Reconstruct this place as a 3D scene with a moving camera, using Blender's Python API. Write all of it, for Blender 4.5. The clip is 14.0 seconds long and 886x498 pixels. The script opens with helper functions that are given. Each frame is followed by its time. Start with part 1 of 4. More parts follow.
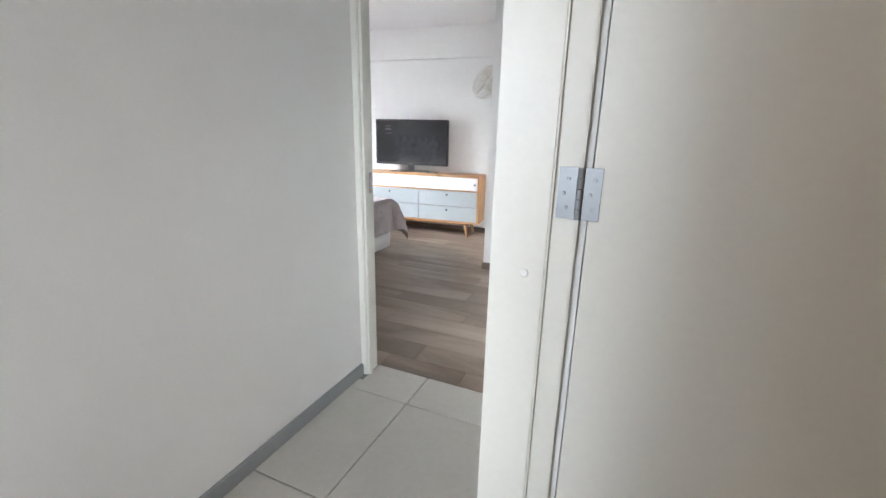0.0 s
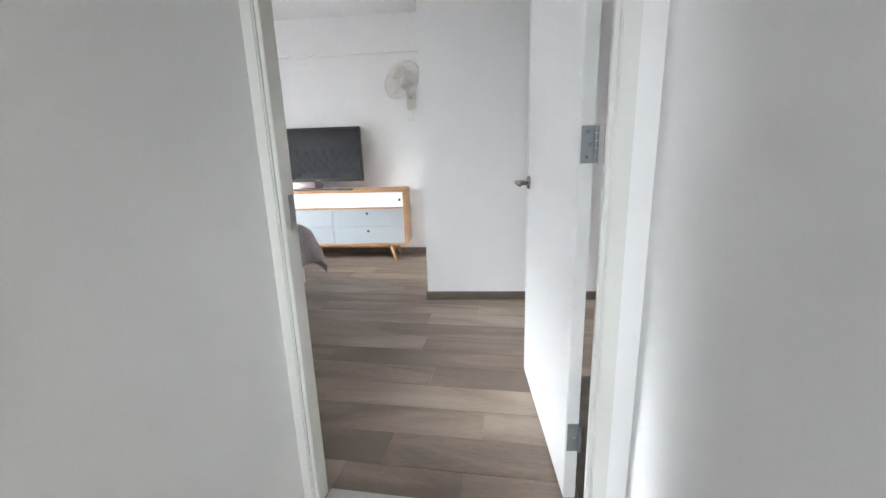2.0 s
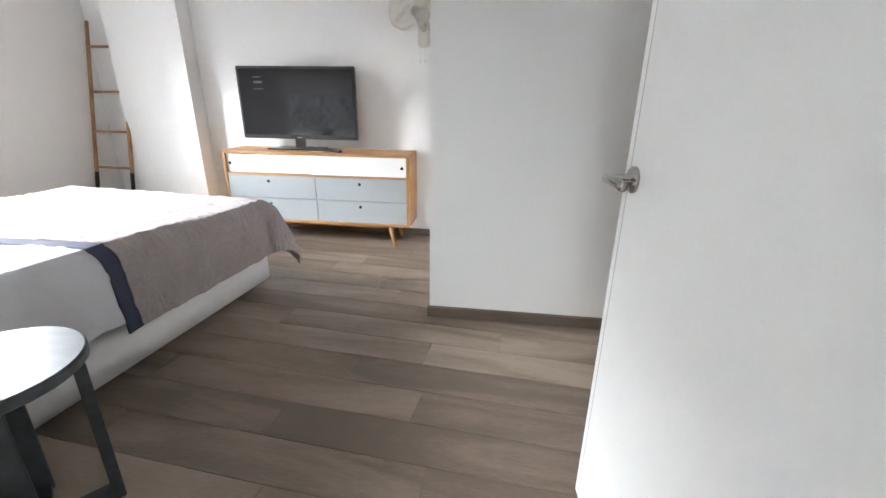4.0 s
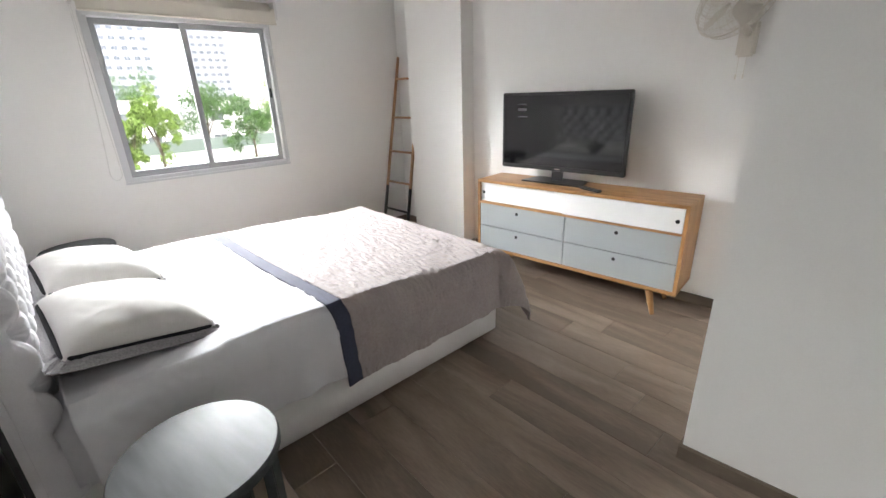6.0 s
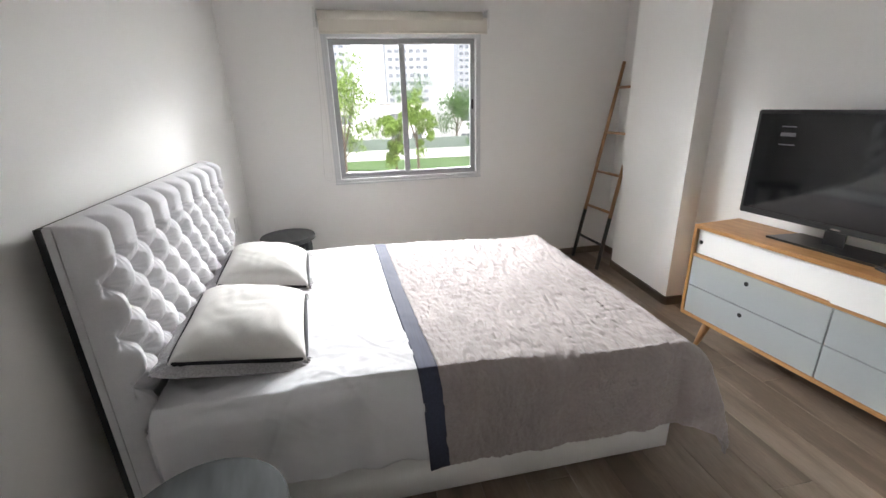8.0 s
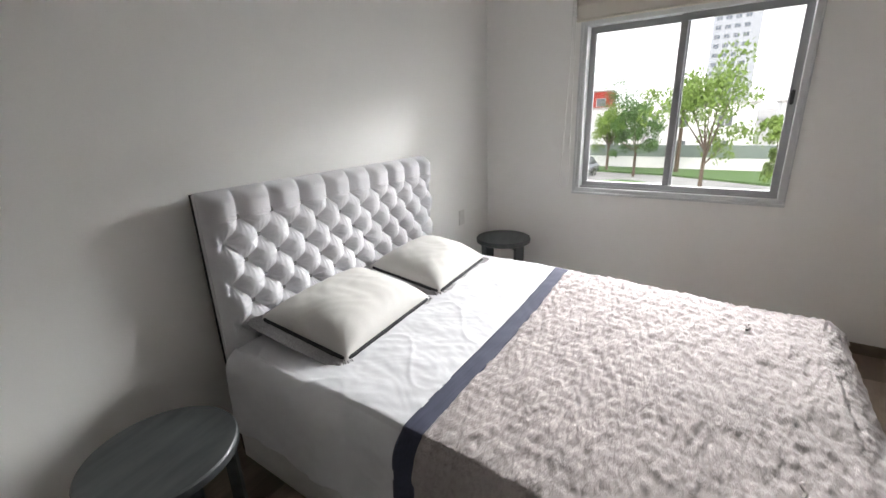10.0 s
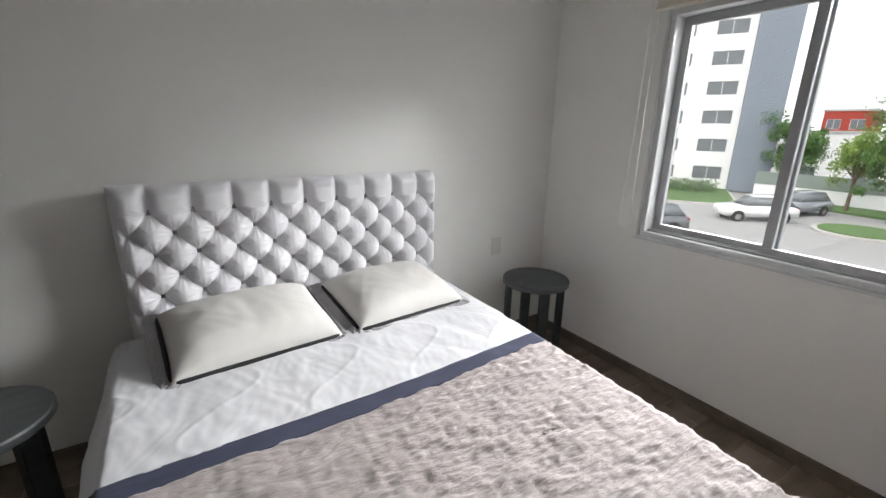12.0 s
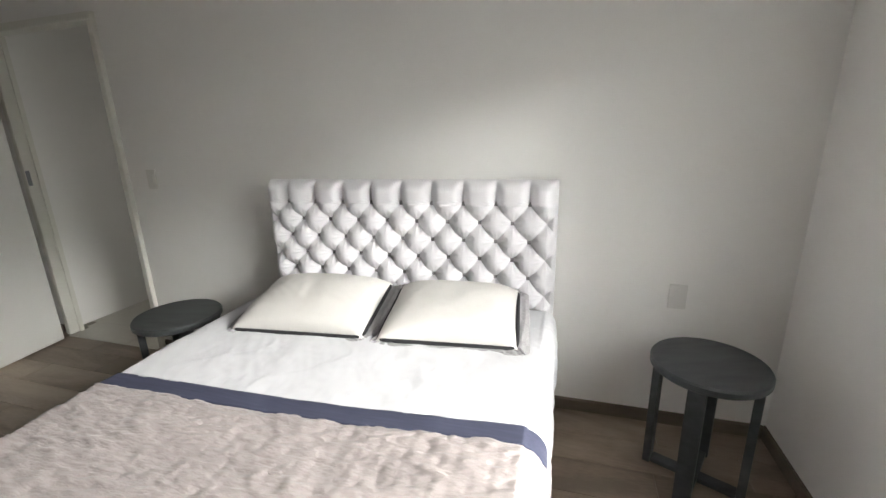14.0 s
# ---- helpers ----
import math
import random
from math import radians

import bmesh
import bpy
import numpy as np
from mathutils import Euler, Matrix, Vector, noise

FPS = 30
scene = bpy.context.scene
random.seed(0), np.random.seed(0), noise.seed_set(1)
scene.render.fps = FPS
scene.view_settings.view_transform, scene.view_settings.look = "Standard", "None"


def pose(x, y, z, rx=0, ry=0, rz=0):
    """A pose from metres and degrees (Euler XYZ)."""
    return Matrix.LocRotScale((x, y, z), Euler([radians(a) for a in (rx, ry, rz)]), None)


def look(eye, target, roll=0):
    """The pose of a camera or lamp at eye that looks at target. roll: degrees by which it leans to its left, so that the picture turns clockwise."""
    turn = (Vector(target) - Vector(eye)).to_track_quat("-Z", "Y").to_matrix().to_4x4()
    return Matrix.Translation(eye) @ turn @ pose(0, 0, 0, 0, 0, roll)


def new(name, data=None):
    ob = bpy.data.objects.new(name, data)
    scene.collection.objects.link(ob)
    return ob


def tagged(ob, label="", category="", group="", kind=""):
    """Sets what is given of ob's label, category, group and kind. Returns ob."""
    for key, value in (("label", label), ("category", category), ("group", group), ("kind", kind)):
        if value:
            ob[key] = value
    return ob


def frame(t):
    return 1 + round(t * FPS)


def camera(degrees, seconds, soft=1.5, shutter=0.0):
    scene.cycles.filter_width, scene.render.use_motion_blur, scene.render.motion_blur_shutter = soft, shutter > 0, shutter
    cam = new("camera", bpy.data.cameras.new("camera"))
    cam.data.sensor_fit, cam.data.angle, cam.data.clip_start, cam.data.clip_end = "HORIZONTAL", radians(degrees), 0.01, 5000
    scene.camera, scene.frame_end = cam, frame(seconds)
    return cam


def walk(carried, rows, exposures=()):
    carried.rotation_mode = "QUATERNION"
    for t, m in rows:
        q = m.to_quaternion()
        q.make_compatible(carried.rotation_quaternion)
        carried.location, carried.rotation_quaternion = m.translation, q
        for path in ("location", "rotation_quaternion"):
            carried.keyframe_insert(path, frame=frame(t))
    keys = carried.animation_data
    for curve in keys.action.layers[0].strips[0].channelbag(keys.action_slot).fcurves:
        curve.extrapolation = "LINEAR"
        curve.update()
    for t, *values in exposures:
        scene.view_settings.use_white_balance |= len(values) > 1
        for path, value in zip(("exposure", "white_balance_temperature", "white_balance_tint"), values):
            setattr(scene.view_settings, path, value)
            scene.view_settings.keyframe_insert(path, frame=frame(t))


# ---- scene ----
cam = camera(93.1, 14.0)
PATH = [
    (0, (4.749, -1.715, 1.247), (3.978, 0.051, 0.711), 1.3),
    (0.5, (4.633, -1.606, 1.235), (3.712, 0.098, 0.741), -0.8),
    (1, (4.518, -1.407, 1.182), (3.58, 0.305, 0.749), -0.8),
    (1.5, (4.396, -1.28, 1.171), (3.677, 0.533, 0.727), -1.4),
    (2, (4.258, -1.12, 1.182), (3.914, 0.79, 0.699), -1.8),
    (4.5, (4.076, 0.073, 1.161), (3.602, 1.88, 0.445), 3.1),
    (5, (4.028, 0.223, 1.181), (3.218, 1.905, 0.463), 1.7),
    (5.5, (3.955, 0.348, 1.293), (2.803, 1.817, 0.576), -0.9),
    (6, (3.92, 0.387, 1.403), (2.52, 1.636, 0.71), -2.0),
    (6.5, (3.921, 0.487, 1.478), (2.362, 1.532, 0.787), -0.9),
    (7, (3.889, 0.606, 1.487), (2.219, 1.466, 0.801), -0.3),
    (7.5, (3.803, 0.736, 1.479), (2.033, 1.38, 0.806), -0.9),
    (8, (3.669, 0.908, 1.463), (1.814, 1.276, 0.812), -1.6),
    (8.5, (3.557, 1.116, 1.437), (1.66, 1.124, 0.804), -2.0),
    (9, (3.461, 1.358, 1.432), (1.608, 0.939, 0.809), -2.2),
    (11.5, (2.466, 2.024, 1.411), (1.355, 0.459, 0.849), -0.0),
    (12, (2.175, 2.127, 1.421), (1.161, 0.495, 0.867), 1.0),
    (12.5, (1.825, 2.199, 1.408), (0.992, 0.469, 0.849), 0.6),
    (13, (1.449, 2.154, 1.387), (1.044, 0.272, 0.845), -0.6),
    (13.5, (1.131, 2.079, 1.37), (1.255, 0.153, 0.846), -0.8),
    (14, (0.935, 1.994, 1.4), (1.489, 0.147, 0.869), -1.4),
]
EXPOSURES = [(0, 2.6, 6000, 10), (2, 2.5, 6000, 10), (4.5, 2.25, 6300, 10), (5.5, 2.0, 6500, 10), (6.5, 1.75, 6500, 10), (8.5, 1.4, 6550, 10),
             (9, 1.3, 6600, 10), (11.5, 0.72, 6500, 9), (12.5, 0.6, 6550, 9), (14, 0.9, 6800, 8)]
walk(cam, [(t, look(e, g, r)) for t, e, g, r in PATH], EXPOSURES)

# ---- world and lights ----
world = bpy.data.worlds.new("overcast_sky")
scene.world = world
world.use_nodes = True
wn = world.node_tree.nodes
sky = wn.new("ShaderNodeTexSky")
sky.sky_type = "NISHITA"
sky.sun_disc = False
sky.sun_elevation, sky.sun_rotation = radians(55), radians(100)
sky.dust_density, sky.air_density, sky.ozone_density = 6.0, 1.0, 0.6
soft_sky = wn.new("ShaderNodeMix")
soft_sky.data_type = "RGBA"
soft_sky.inputs[0].default_value = 0.65
soft_sky.inputs[7].default_value = (13.5, 13.7, 14.1, 1)
world.node_tree.links.new(sky.outputs[0], soft_sky.inputs[6])
world.node_tree.links.new(soft_sky.outputs[2], wn["Background"].inputs[0])
wn["Background"].inputs[1].default_value = 0.15 * 1.0
sun = new("sun", bpy.data.lights.new("sun", "SUN"))
sun.data.energy, sun.data.angle, sun.data.color = 1.0, radians(15), (1, 0.96, 0.9)
sun.matrix_world = look((30, 8, 45), (0, 0, 0))


def ceiling_area(name, x, y, z, size, watts, colour):
    lamp = new(name, bpy.data.lights.new(name, "AREA"))
    lamp.data.size, lamp.data.energy, lamp.data.color = size, watts, colour
    lamp.matrix_world = pose(x, y, z)
    return lamp


# No fitting is seen; warm lamp added to suit the door leaf's tone.
ceiling_area("side_room_unseen_lamp", 5.6, -1.7, 2.36, 0.3, 0.7, (1, 0.66, 0.4))


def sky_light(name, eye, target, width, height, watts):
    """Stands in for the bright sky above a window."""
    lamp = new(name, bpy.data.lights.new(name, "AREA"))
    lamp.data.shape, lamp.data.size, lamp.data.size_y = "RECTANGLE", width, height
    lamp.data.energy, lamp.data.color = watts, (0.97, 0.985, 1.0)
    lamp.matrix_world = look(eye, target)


sky_light("bedroom_sky_light", (-9.0, 1.0, 5.5), (0, 1.36, 1.8), 17, 2.4, 4200)
# Unseen hall end: lamp added as fill along the hall and into the bedroom.
sky_light("hall_sky_fill", (4.05, -13, 3.2), (4.05, -4, 1.6), 6, 4, 220)


# ---- materials ----
def mat(name, base, rough=0.5, metal=0.0, vary=0.06, fine=60.0, coarse=1.5, bump=0.05, dist=0.002, stretch=(1, 1, 1), coat=0.0, random_tone=0.0, sheen=0.0):
    m = bpy.data.materials.new(name)
    m.use_nodes = True
    n, ln = m.node_tree.nodes, m.node_tree.links.new
    p = n["Principled BSDF"]
    p.inputs["Roughness"].default_value, p.inputs["Metallic"].default_value = rough, metal
    p.inputs["Coat Weight"].default_value = coat
    p.inputs["Sheen Weight"].default_value = sheen
    tc, mp = n.new("ShaderNodeTexCoord"), n.new("ShaderNodeMapping")
    mp.inputs["Scale"].default_value = stretch
    ln(tc.outputs["Object"], mp.inputs["Vector"])
    a, b = n.new("ShaderNodeTexNoise"), n.new("ShaderNodeTexNoise")
    a.inputs["Scale"].default_value, a.inputs["Detail"].default_value = fine, 6
    b.inputs["Scale"].default_value, b.inputs["Detail"].default_value = coarse, 4
    ln(mp.outputs[0], a.inputs["Vector"])
    ln(mp.outputs[0], b.inputs["Vector"])
    add = n.new("ShaderNodeMath")
    add.operation = "ADD"
    ln(a.outputs[0], add.inputs[0])
    ln(b.outputs[0], add.inputs[1])
    last = add.outputs[0]
    if random_tone:
        info, mul, s = n.new("ShaderNodeObjectInfo"), n.new("ShaderNodeMath"), n.new("ShaderNodeMath")
        mul.operation, s.operation = "MULTIPLY", "ADD"
        mul.inputs[1].default_value = random_tone
        ln(info.outputs["Random"], mul.inputs[0])
        ln(mul.outputs[0], s.inputs[0])
        ln(last, s.inputs[1])
        last = s.outputs[0]
        off = n.new("ShaderNodeVectorMath")
        off.operation = "SCALE"
        off.inputs[0].default_value = (37, 19, 11)
        ln(info.outputs["Random"], off.inputs["Scale"])
        ln(off.outputs[0], mp.inputs["Location"])
    ramp = n.new("ShaderNodeMapRange")
    ramp.inputs[1].default_value, ramp.inputs[2].default_value = 0.6, 1.4 + random_tone
    ramp.inputs[3].default_value, ramp.inputs[4].default_value = 1 - vary, 1 + vary
    ln(last, ramp.inputs[0])
    col = n.new("ShaderNodeVectorMath")
    col.operation = "SCALE"
    col.inputs[0].default_value = base
    ln(ramp.outputs[0], col.inputs["Scale"])
    ln(col.outputs[0], p.inputs["Base Color"])
    if bump:
        bu = n.new("ShaderNodeBump")
        bu.inputs["Strength"].default_value, bu.inputs["Distance"].default_value = bump, dist
        ln(a.outputs[0], bu.inputs["Height"])
        ln(bu.outputs[0], p.inputs["Normal"])
    return m


def wood(name, dark, light, rough, axis, tone=0.0, rings=14.0):
    m = bpy.data.materials.new(name)
    m.use_nodes = True
    n, ln = m.node_tree.nodes, m.node_tree.links.new
    p = n["Principled BSDF"]
    p.inputs["Roughness"].default_value = rough
    tc, mp = n.new("ShaderNodeTexCoord"), n.new("ShaderNodeMapping")
    mp.inputs["Scale"].default_value = [0.2 if i == axis else 1.0 for i in range(3)]
    ln(tc.outputs["Object"], mp.inputs["Vector"])
    info, off = n.new("ShaderNodeObjectInfo"), n.new("ShaderNodeVectorMath")
    off.operation = "SCALE"
    off.inputs[0].default_value = (31, 17, 23)
    ln(info.outputs["Random"], off.inputs["Scale"])
    ln(off.outputs[0], mp.inputs["Location"])
    a, b = n.new("ShaderNodeTexNoise"), n.new("ShaderNodeTexNoise")
    a.inputs["Scale"].default_value, a.inputs["Detail"].default_value, a.inputs["Distortion"].default_value = rings, 8, 1.2
    b.inputs["Scale"].default_value, b.inputs["Detail"].default_value = 120, 4
    ln(mp.outputs[0], a.inputs["Vector"])
    ln(mp.outputs[0], b.inputs["Vector"])
    mix = n.new("ShaderNodeMix")
    mix.data_type = "RGBA"
    mix.inputs[6].default_value, mix.inputs[7].default_value = (*dark, 1), (*light, 1)
    mr = n.new("ShaderNodeMapRange")
    mr.inputs[1].default_value, mr.inputs[2].default_value = 0.3, 0.72
    s = n.new("ShaderNodeMath")
    s.operation = "MULTIPLY_ADD"
    s.inputs[1].default_value = 0.25
    ln(b.outputs[0], s.inputs[0])
    t = n.new("ShaderNodeMath")
    t.operation = "MULTIPLY_ADD"
    t.inputs[1].default_value, t.inputs[2].default_value = tone, -0.12 - tone / 2
    ln(info.outputs["Random"], t.inputs[0])
    ln(t.outputs[0], s.inputs[2])
    s2 = n.new("ShaderNodeMath")
    ln(a.outputs[0], s2.inputs[0])
    ln(s.outputs[0], s2.inputs[1])
    ln(s2.outputs[0], mr.inputs[0])
    ln(mr.outputs[0], mix.inputs[0])
    ln(mix.outputs[2], p.inputs["Base Color"])
    bu = n.new("ShaderNodeBump")
    bu.inputs["Strength"].default_value, bu.inputs["Distance"].default_value = 0.12, 0.001
    ln(s2.outputs[0], bu.inputs["Height"])
    ln(bu.outputs[0], p.inputs["Normal"])
    return m


WALL = mat("wall_paint", (0.85, 0.84, 0.815), 0.6, vary=0.025, fine=180, coarse=0.8, bump=0.06, dist=0.001)
CEIL = mat("ceiling_paint", (0.86, 0.86, 0.85), 0.7, vary=0.02, fine=150, bump=0.05, dist=0.001)
TRIM = mat("cream_lacquer", (0.74, 0.73, 0.67), 0.4, vary=0.03, fine=90, bump=0.03, dist=0.0006)
DOORW = mat("door_lacquer", (0.77, 0.76, 0.73), 0.38, vary=0.02, fine=90, bump=0.02, dist=0.0005)
PLANK = wood("grey_brown_plank", (0.16, 0.12, 0.09), (0.34, 0.268, 0.205), 0.4, 0, tone=0.3, rings=5)
SKIRT = wood("brown_skirting", (0.13, 0.1, 0.075), (0.2, 0.155, 0.115), 0.5, 0, rings=8)
SKIRT_GREY = mat("grey_skirting", (0.3, 0.31, 0.31), 0.45, vary=0.05)
TILE = mat("beige_porcelain", (0.5, 0.475, 0.42), 0.3, vary=0.07, fine=40, coarse=4, bump=0.02, dist=0.0005, random_tone=0.15)
GROUT = mat("grout", (0.24, 0.22, 0.19), 0.9)
OAK = wood("honey_oak", (0.32, 0.155, 0.055), (0.5, 0.27, 0.11), 0.42, 0, rings=16)
OAKZ = wood("honey_oak_upright", (0.32, 0.155, 0.055), (0.5, 0.27, 0.11), 0.42, 2, rings=16)
LADDERW = wood("ladder_wood", (0.3, 0.15, 0.065), (0.45, 0.25, 0.12), 0.5, 2, rings=20)
BLACKP = mat("black_paint", (0.012, 0.012, 0.013), 0.45, vary=0.2)
# Near black for the finger holes' shade and the slab under the planks.
HOLE_JOINT = mat("hole_shade_and_joint_black", (0.01, 0.01, 0.01), 0.9, vary=0.1)
DRW = mat("white_lacquer_front", (0.83, 0.83, 0.82), 0.35, vary=0.015)
DRG = mat("grey_lacquer_front", (0.34, 0.36, 0.365), 0.4, vary=0.02)
VELVET = mat("grey_velvet", (0.66, 0.65, 0.67), 0.8, vary=0.06, fine=200, coarse=6, bump=0.2, dist=0.001, sheen=0.25)
# Darker than the velvet: the tuft pits' shade is in the button colour.
BUTTON_SHADED = mat("shaded_velvet_button", (0.3, 0.29, 0.3), 0.8, vary=0.05, sheen=0.2)
BLACKF = mat("matte_black", (0.02, 0.02, 0.022), 0.9, vary=0.2)
BEDBASE = mat("white_upholstery", (0.8, 0.79, 0.78), 0.75, vary=0.04, fine=260, bump=0.2, dist=0.0008)
SHEETM = mat("white_cotton", (0.64, 0.64, 0.66), 0.85, vary=0.03, fine=300, coarse=8, bump=0.15, dist=0.0008, sheen=0.1)
STRIPEM = mat("navy_stripe_cotton", (0.042, 0.046, 0.08), 0.85, vary=0.3, fine=140, bump=0.3, dist=0.001, stretch=(0.05, 1, 1))
TAUPE = mat("taupe_quilt", (0.35, 0.305, 0.295), 0.85, vary=0.14, fine=75, coarse=12, bump=1.0, dist=0.008, stretch=(0.35, 1.0, 1), sheen=0.15)
CREAMF = mat("cream_pillow_cotton", (0.6, 0.583, 0.555), 0.85, vary=0.05, fine=200, coarse=6, bump=0.2, dist=0.001)
FRINGE = mat("grey_fringe", (0.36, 0.35, 0.355), 0.9, vary=0.4, fine=160, bump=0.8, dist=0.004)
STOOLM = mat("charcoal_painted_wood", (0.05, 0.055, 0.057), 0.45, vary=0.5, fine=30, coarse=5, bump=0.15, dist=0.0006, stretch=(0.2, 1, 1))
PLASTIC = mat("black_plastic", (0.014, 0.014, 0.015), 0.28, vary=0.1, bump=0.02)
SCREEN = mat("glossy_screen", (0.006, 0.006, 0.007), 0.07, vary=0.05, bump=0.0)
MARKS = mat("dim_screen_text", (0.12, 0.12, 0.13), 0.3)
SCREEN.node_tree.nodes["Principled BSDF"].inputs["Specular IOR Level"].default_value = 0.45
STEEL = mat("brushed_steel", (0.42, 0.4, 0.38), 0.2, 1.0, vary=0.08, fine=120, bump=0.05, dist=0.0003)
HINGEM = mat("satin_hinge_steel", (0.27, 0.285, 0.3), 0.45, 0.85, vary=0.08, bump=0.04, dist=0.0003)
ALU = mat("white_aluminium", (0.62, 0.63, 0.63), 0.35, vary=0.02, bump=0.02, dist=0.0003)
ALUG = mat("grey_aluminium", (0.34, 0.345, 0.35), 0.4, 0.2, vary=0.03, bump=0.02, dist=0.0003)
BLIND = mat("cream_blind_fabric", (0.66, 0.62, 0.54), 0.8, vary=0.04, fine=220, bump=0.15, dist=0.0006)
WPLAST = mat("white_plastic", (0.72, 0.71, 0.68), 0.35, vary=0.02, bump=0.0)
FANPL = mat("aged_white_fan_plastic", (0.66, 0.62, 0.55), 0.4, vary=0.04, bump=0.0)
GLASS = bpy.data.materials.new("window_glass")
GLASS.use_nodes = True
_gn = GLASS.node_tree.nodes
_g = _gn["Principled BSDF"]
_g.inputs["Roughness"].default_value, _g.inputs["Transmission Weight"].default_value, _g.inputs["IOR"].default_value = 0.0, 1.0, 1.45
ASPHALT = mat("asphalt", (0.27, 0.27, 0.265), 0.9, vary=0.15, fine=8, coarse=0.1, bump=0.1, dist=0.01)
CONC = mat("pale_concrete", (0.42, 0.41, 0.39), 0.85, vary=0.1, fine=6, coarse=0.3)
GRASS = mat("lawn", (0.075, 0.14, 0.04), 0.9, vary=0.3, fine=12, coarse=0.5, bump=0.5, dist=0.05)
LEAF = mat("foliage", (0.065, 0.14, 0.03), 0.7, vary=0.45, fine=3, coarse=0.6, bump=0.0)
LEAF2 = mat("bright_foliage", (0.16, 0.25, 0.045), 0.7, vary=0.4, fine=3, coarse=0.6, bump=0.0)
BARK = mat("bark", (0.12, 0.09, 0.065), 0.9, vary=0.3, fine=20)
FACADE = mat("white_render", (0.78, 0.78, 0.77), 0.8, vary=0.04, fine=3, coarse=0.2)
WALLGREY = mat("grey_green_boundary_band", (0.2, 0.24, 0.22), 0.8, vary=0.08, fine=3, coarse=0.3)
FACBLUE = mat("blue_grey_render", (0.2, 0.23, 0.27), 0.8, vary=0.06, fine=3, coarse=0.2)
FACRED = mat("red_render", (0.33, 0.045, 0.03), 0.8, vary=0.06)
TOWER = mat("tower_concrete", (0.4, 0.42, 0.45), 0.8, vary=0.05, fine=0.5, coarse=0.05)
HAZEGL = mat("distant_window_glass", (0.13, 0.15, 0.18), 0.4, vary=0.15, bump=0.0)
DGLASS = mat("dark_window_glass", (0.15, 0.165, 0.175), 0.1, vary=0.2, bump=0.0)
CARW = mat("white_car_paint", (0.75, 0.75, 0.75), 0.25, coat=0.6, vary=0.01, bump=0.0)
CARG = mat("silver_car_paint", (0.3, 0.32, 0.35), 0.25, 0.4, coat=0.6, vary=0.01, bump=0.0)
CARK = mat("graphite_car_paint", (0.13, 0.14, 0.15), 0.25, 0.3, coat=0.6, vary=0.01, bump=0.0)
RUBBER = mat("tyre_rubber", (0.02, 0.02, 0.02), 0.85)
LAMPRED = mat("tail_lamp_red", (0.45, 0.02, 0.02), 0.2, bump=0.0)
LAMPCLR = mat("headlamp_clear", (0.7, 0.7, 0.7), 0.1, bump=0.0)


# ---- mesh helpers ----
def box(bm, x0, y0, z0, x1, y1, z1, m=None, bevel=0.0):
    r = bmesh.ops.create_cube(bm, size=1)
    vs = r["verts"]
    for v in vs:
        v.co = Vector((x0 if v.co.x < 0 else x1, y0 if v.co.y < 0 else y1, z0 if v.co.z < 0 else z1))
    if bevel:
        es = list({e for v in vs for e in v.link_edges})
        out = bmesh.ops.bevel(bm, geom=es, offset=bevel, segments=2, affect="EDGES")
        vs = list({v for f in out["faces"] for v in f.verts} | {v for v in vs if v.is_valid})
    if m is not None:
        for v in vs:
            v.co = m @ v.co
    return vs


def prism(bm, pts, z0, z1):
    lo = [bm.verts.new((x, y, z0)) for x, y in pts]
    hi = [bm.verts.new((x, y, z1)) for x, y in pts]
    n = len(pts)
    bm.faces.new(lo[::-1])
    bm.faces.new(hi)
    for i in range(n):
        bm.faces.new((lo[i], lo[(i + 1) % n], hi[(i + 1) % n], hi[i]))


def rod(bm, a, b, r0, r1=None, seg=12):
    a, b = Vector(a), Vector(b)
    d = b - a
    m = Matrix.Translation((a + b) / 2) @ d.to_track_quat("Z", "Y").to_matrix().to_4x4()
    bmesh.ops.create_cone(bm, cap_ends=True, segments=seg, radius1=r0, radius2=r0 if r1 is None else r1, depth=d.length, matrix=m)


def lathe(bm, profile, seg=40, m=None):
    rings = []
    for r, z in profile:
        rings.append([bm.verts.new((max(r, 1e-4) * math.cos(2 * math.pi * i / seg), max(r, 1e-4) * math.sin(2 * math.pi * i / seg), z)) for i in range(seg)])
    for a, b in zip(rings, rings[1:]):
        for i in range(seg):
            bm.faces.new((a[i], a[(i + 1) % seg], b[(i + 1) % seg], b[i]))
    bm.faces.new(rings[0][::-1])
    bm.faces.new(rings[-1])
    if m is not None:
        for ring in rings:
            for v in ring:
                v.co = m @ v.co


def tube(bm, pts, r, seg=8, closed=False):
    pts = [Vector(p) for p in pts]
    n, rings = len(pts), []
    for i, p in enumerate(pts):
        a = pts[(i - 1) % n] if closed or i else p
        b = pts[(i + 1) % n] if closed or i < n - 1 else p
        q = (b - a).to_track_quat("Z", "Y")
        rings.append([bm.verts.new(p + q @ Vector((r * math.cos(2 * math.pi * k / seg), r * math.sin(2 * math.pi * k / seg), 0))) for k in range(seg)])
    pairs = list(zip(rings, rings[1:])) + ([(rings[-1], rings[0])] if closed else [])
    for a, b in pairs:
        for k in range(seg):
            bm.faces.new((a[k], a[(k + 1) % seg], b[(k + 1) % seg], b[k]))
    if not closed:
        bm.faces.new(rings[0][::-1])
        bm.faces.new(rings[-1])


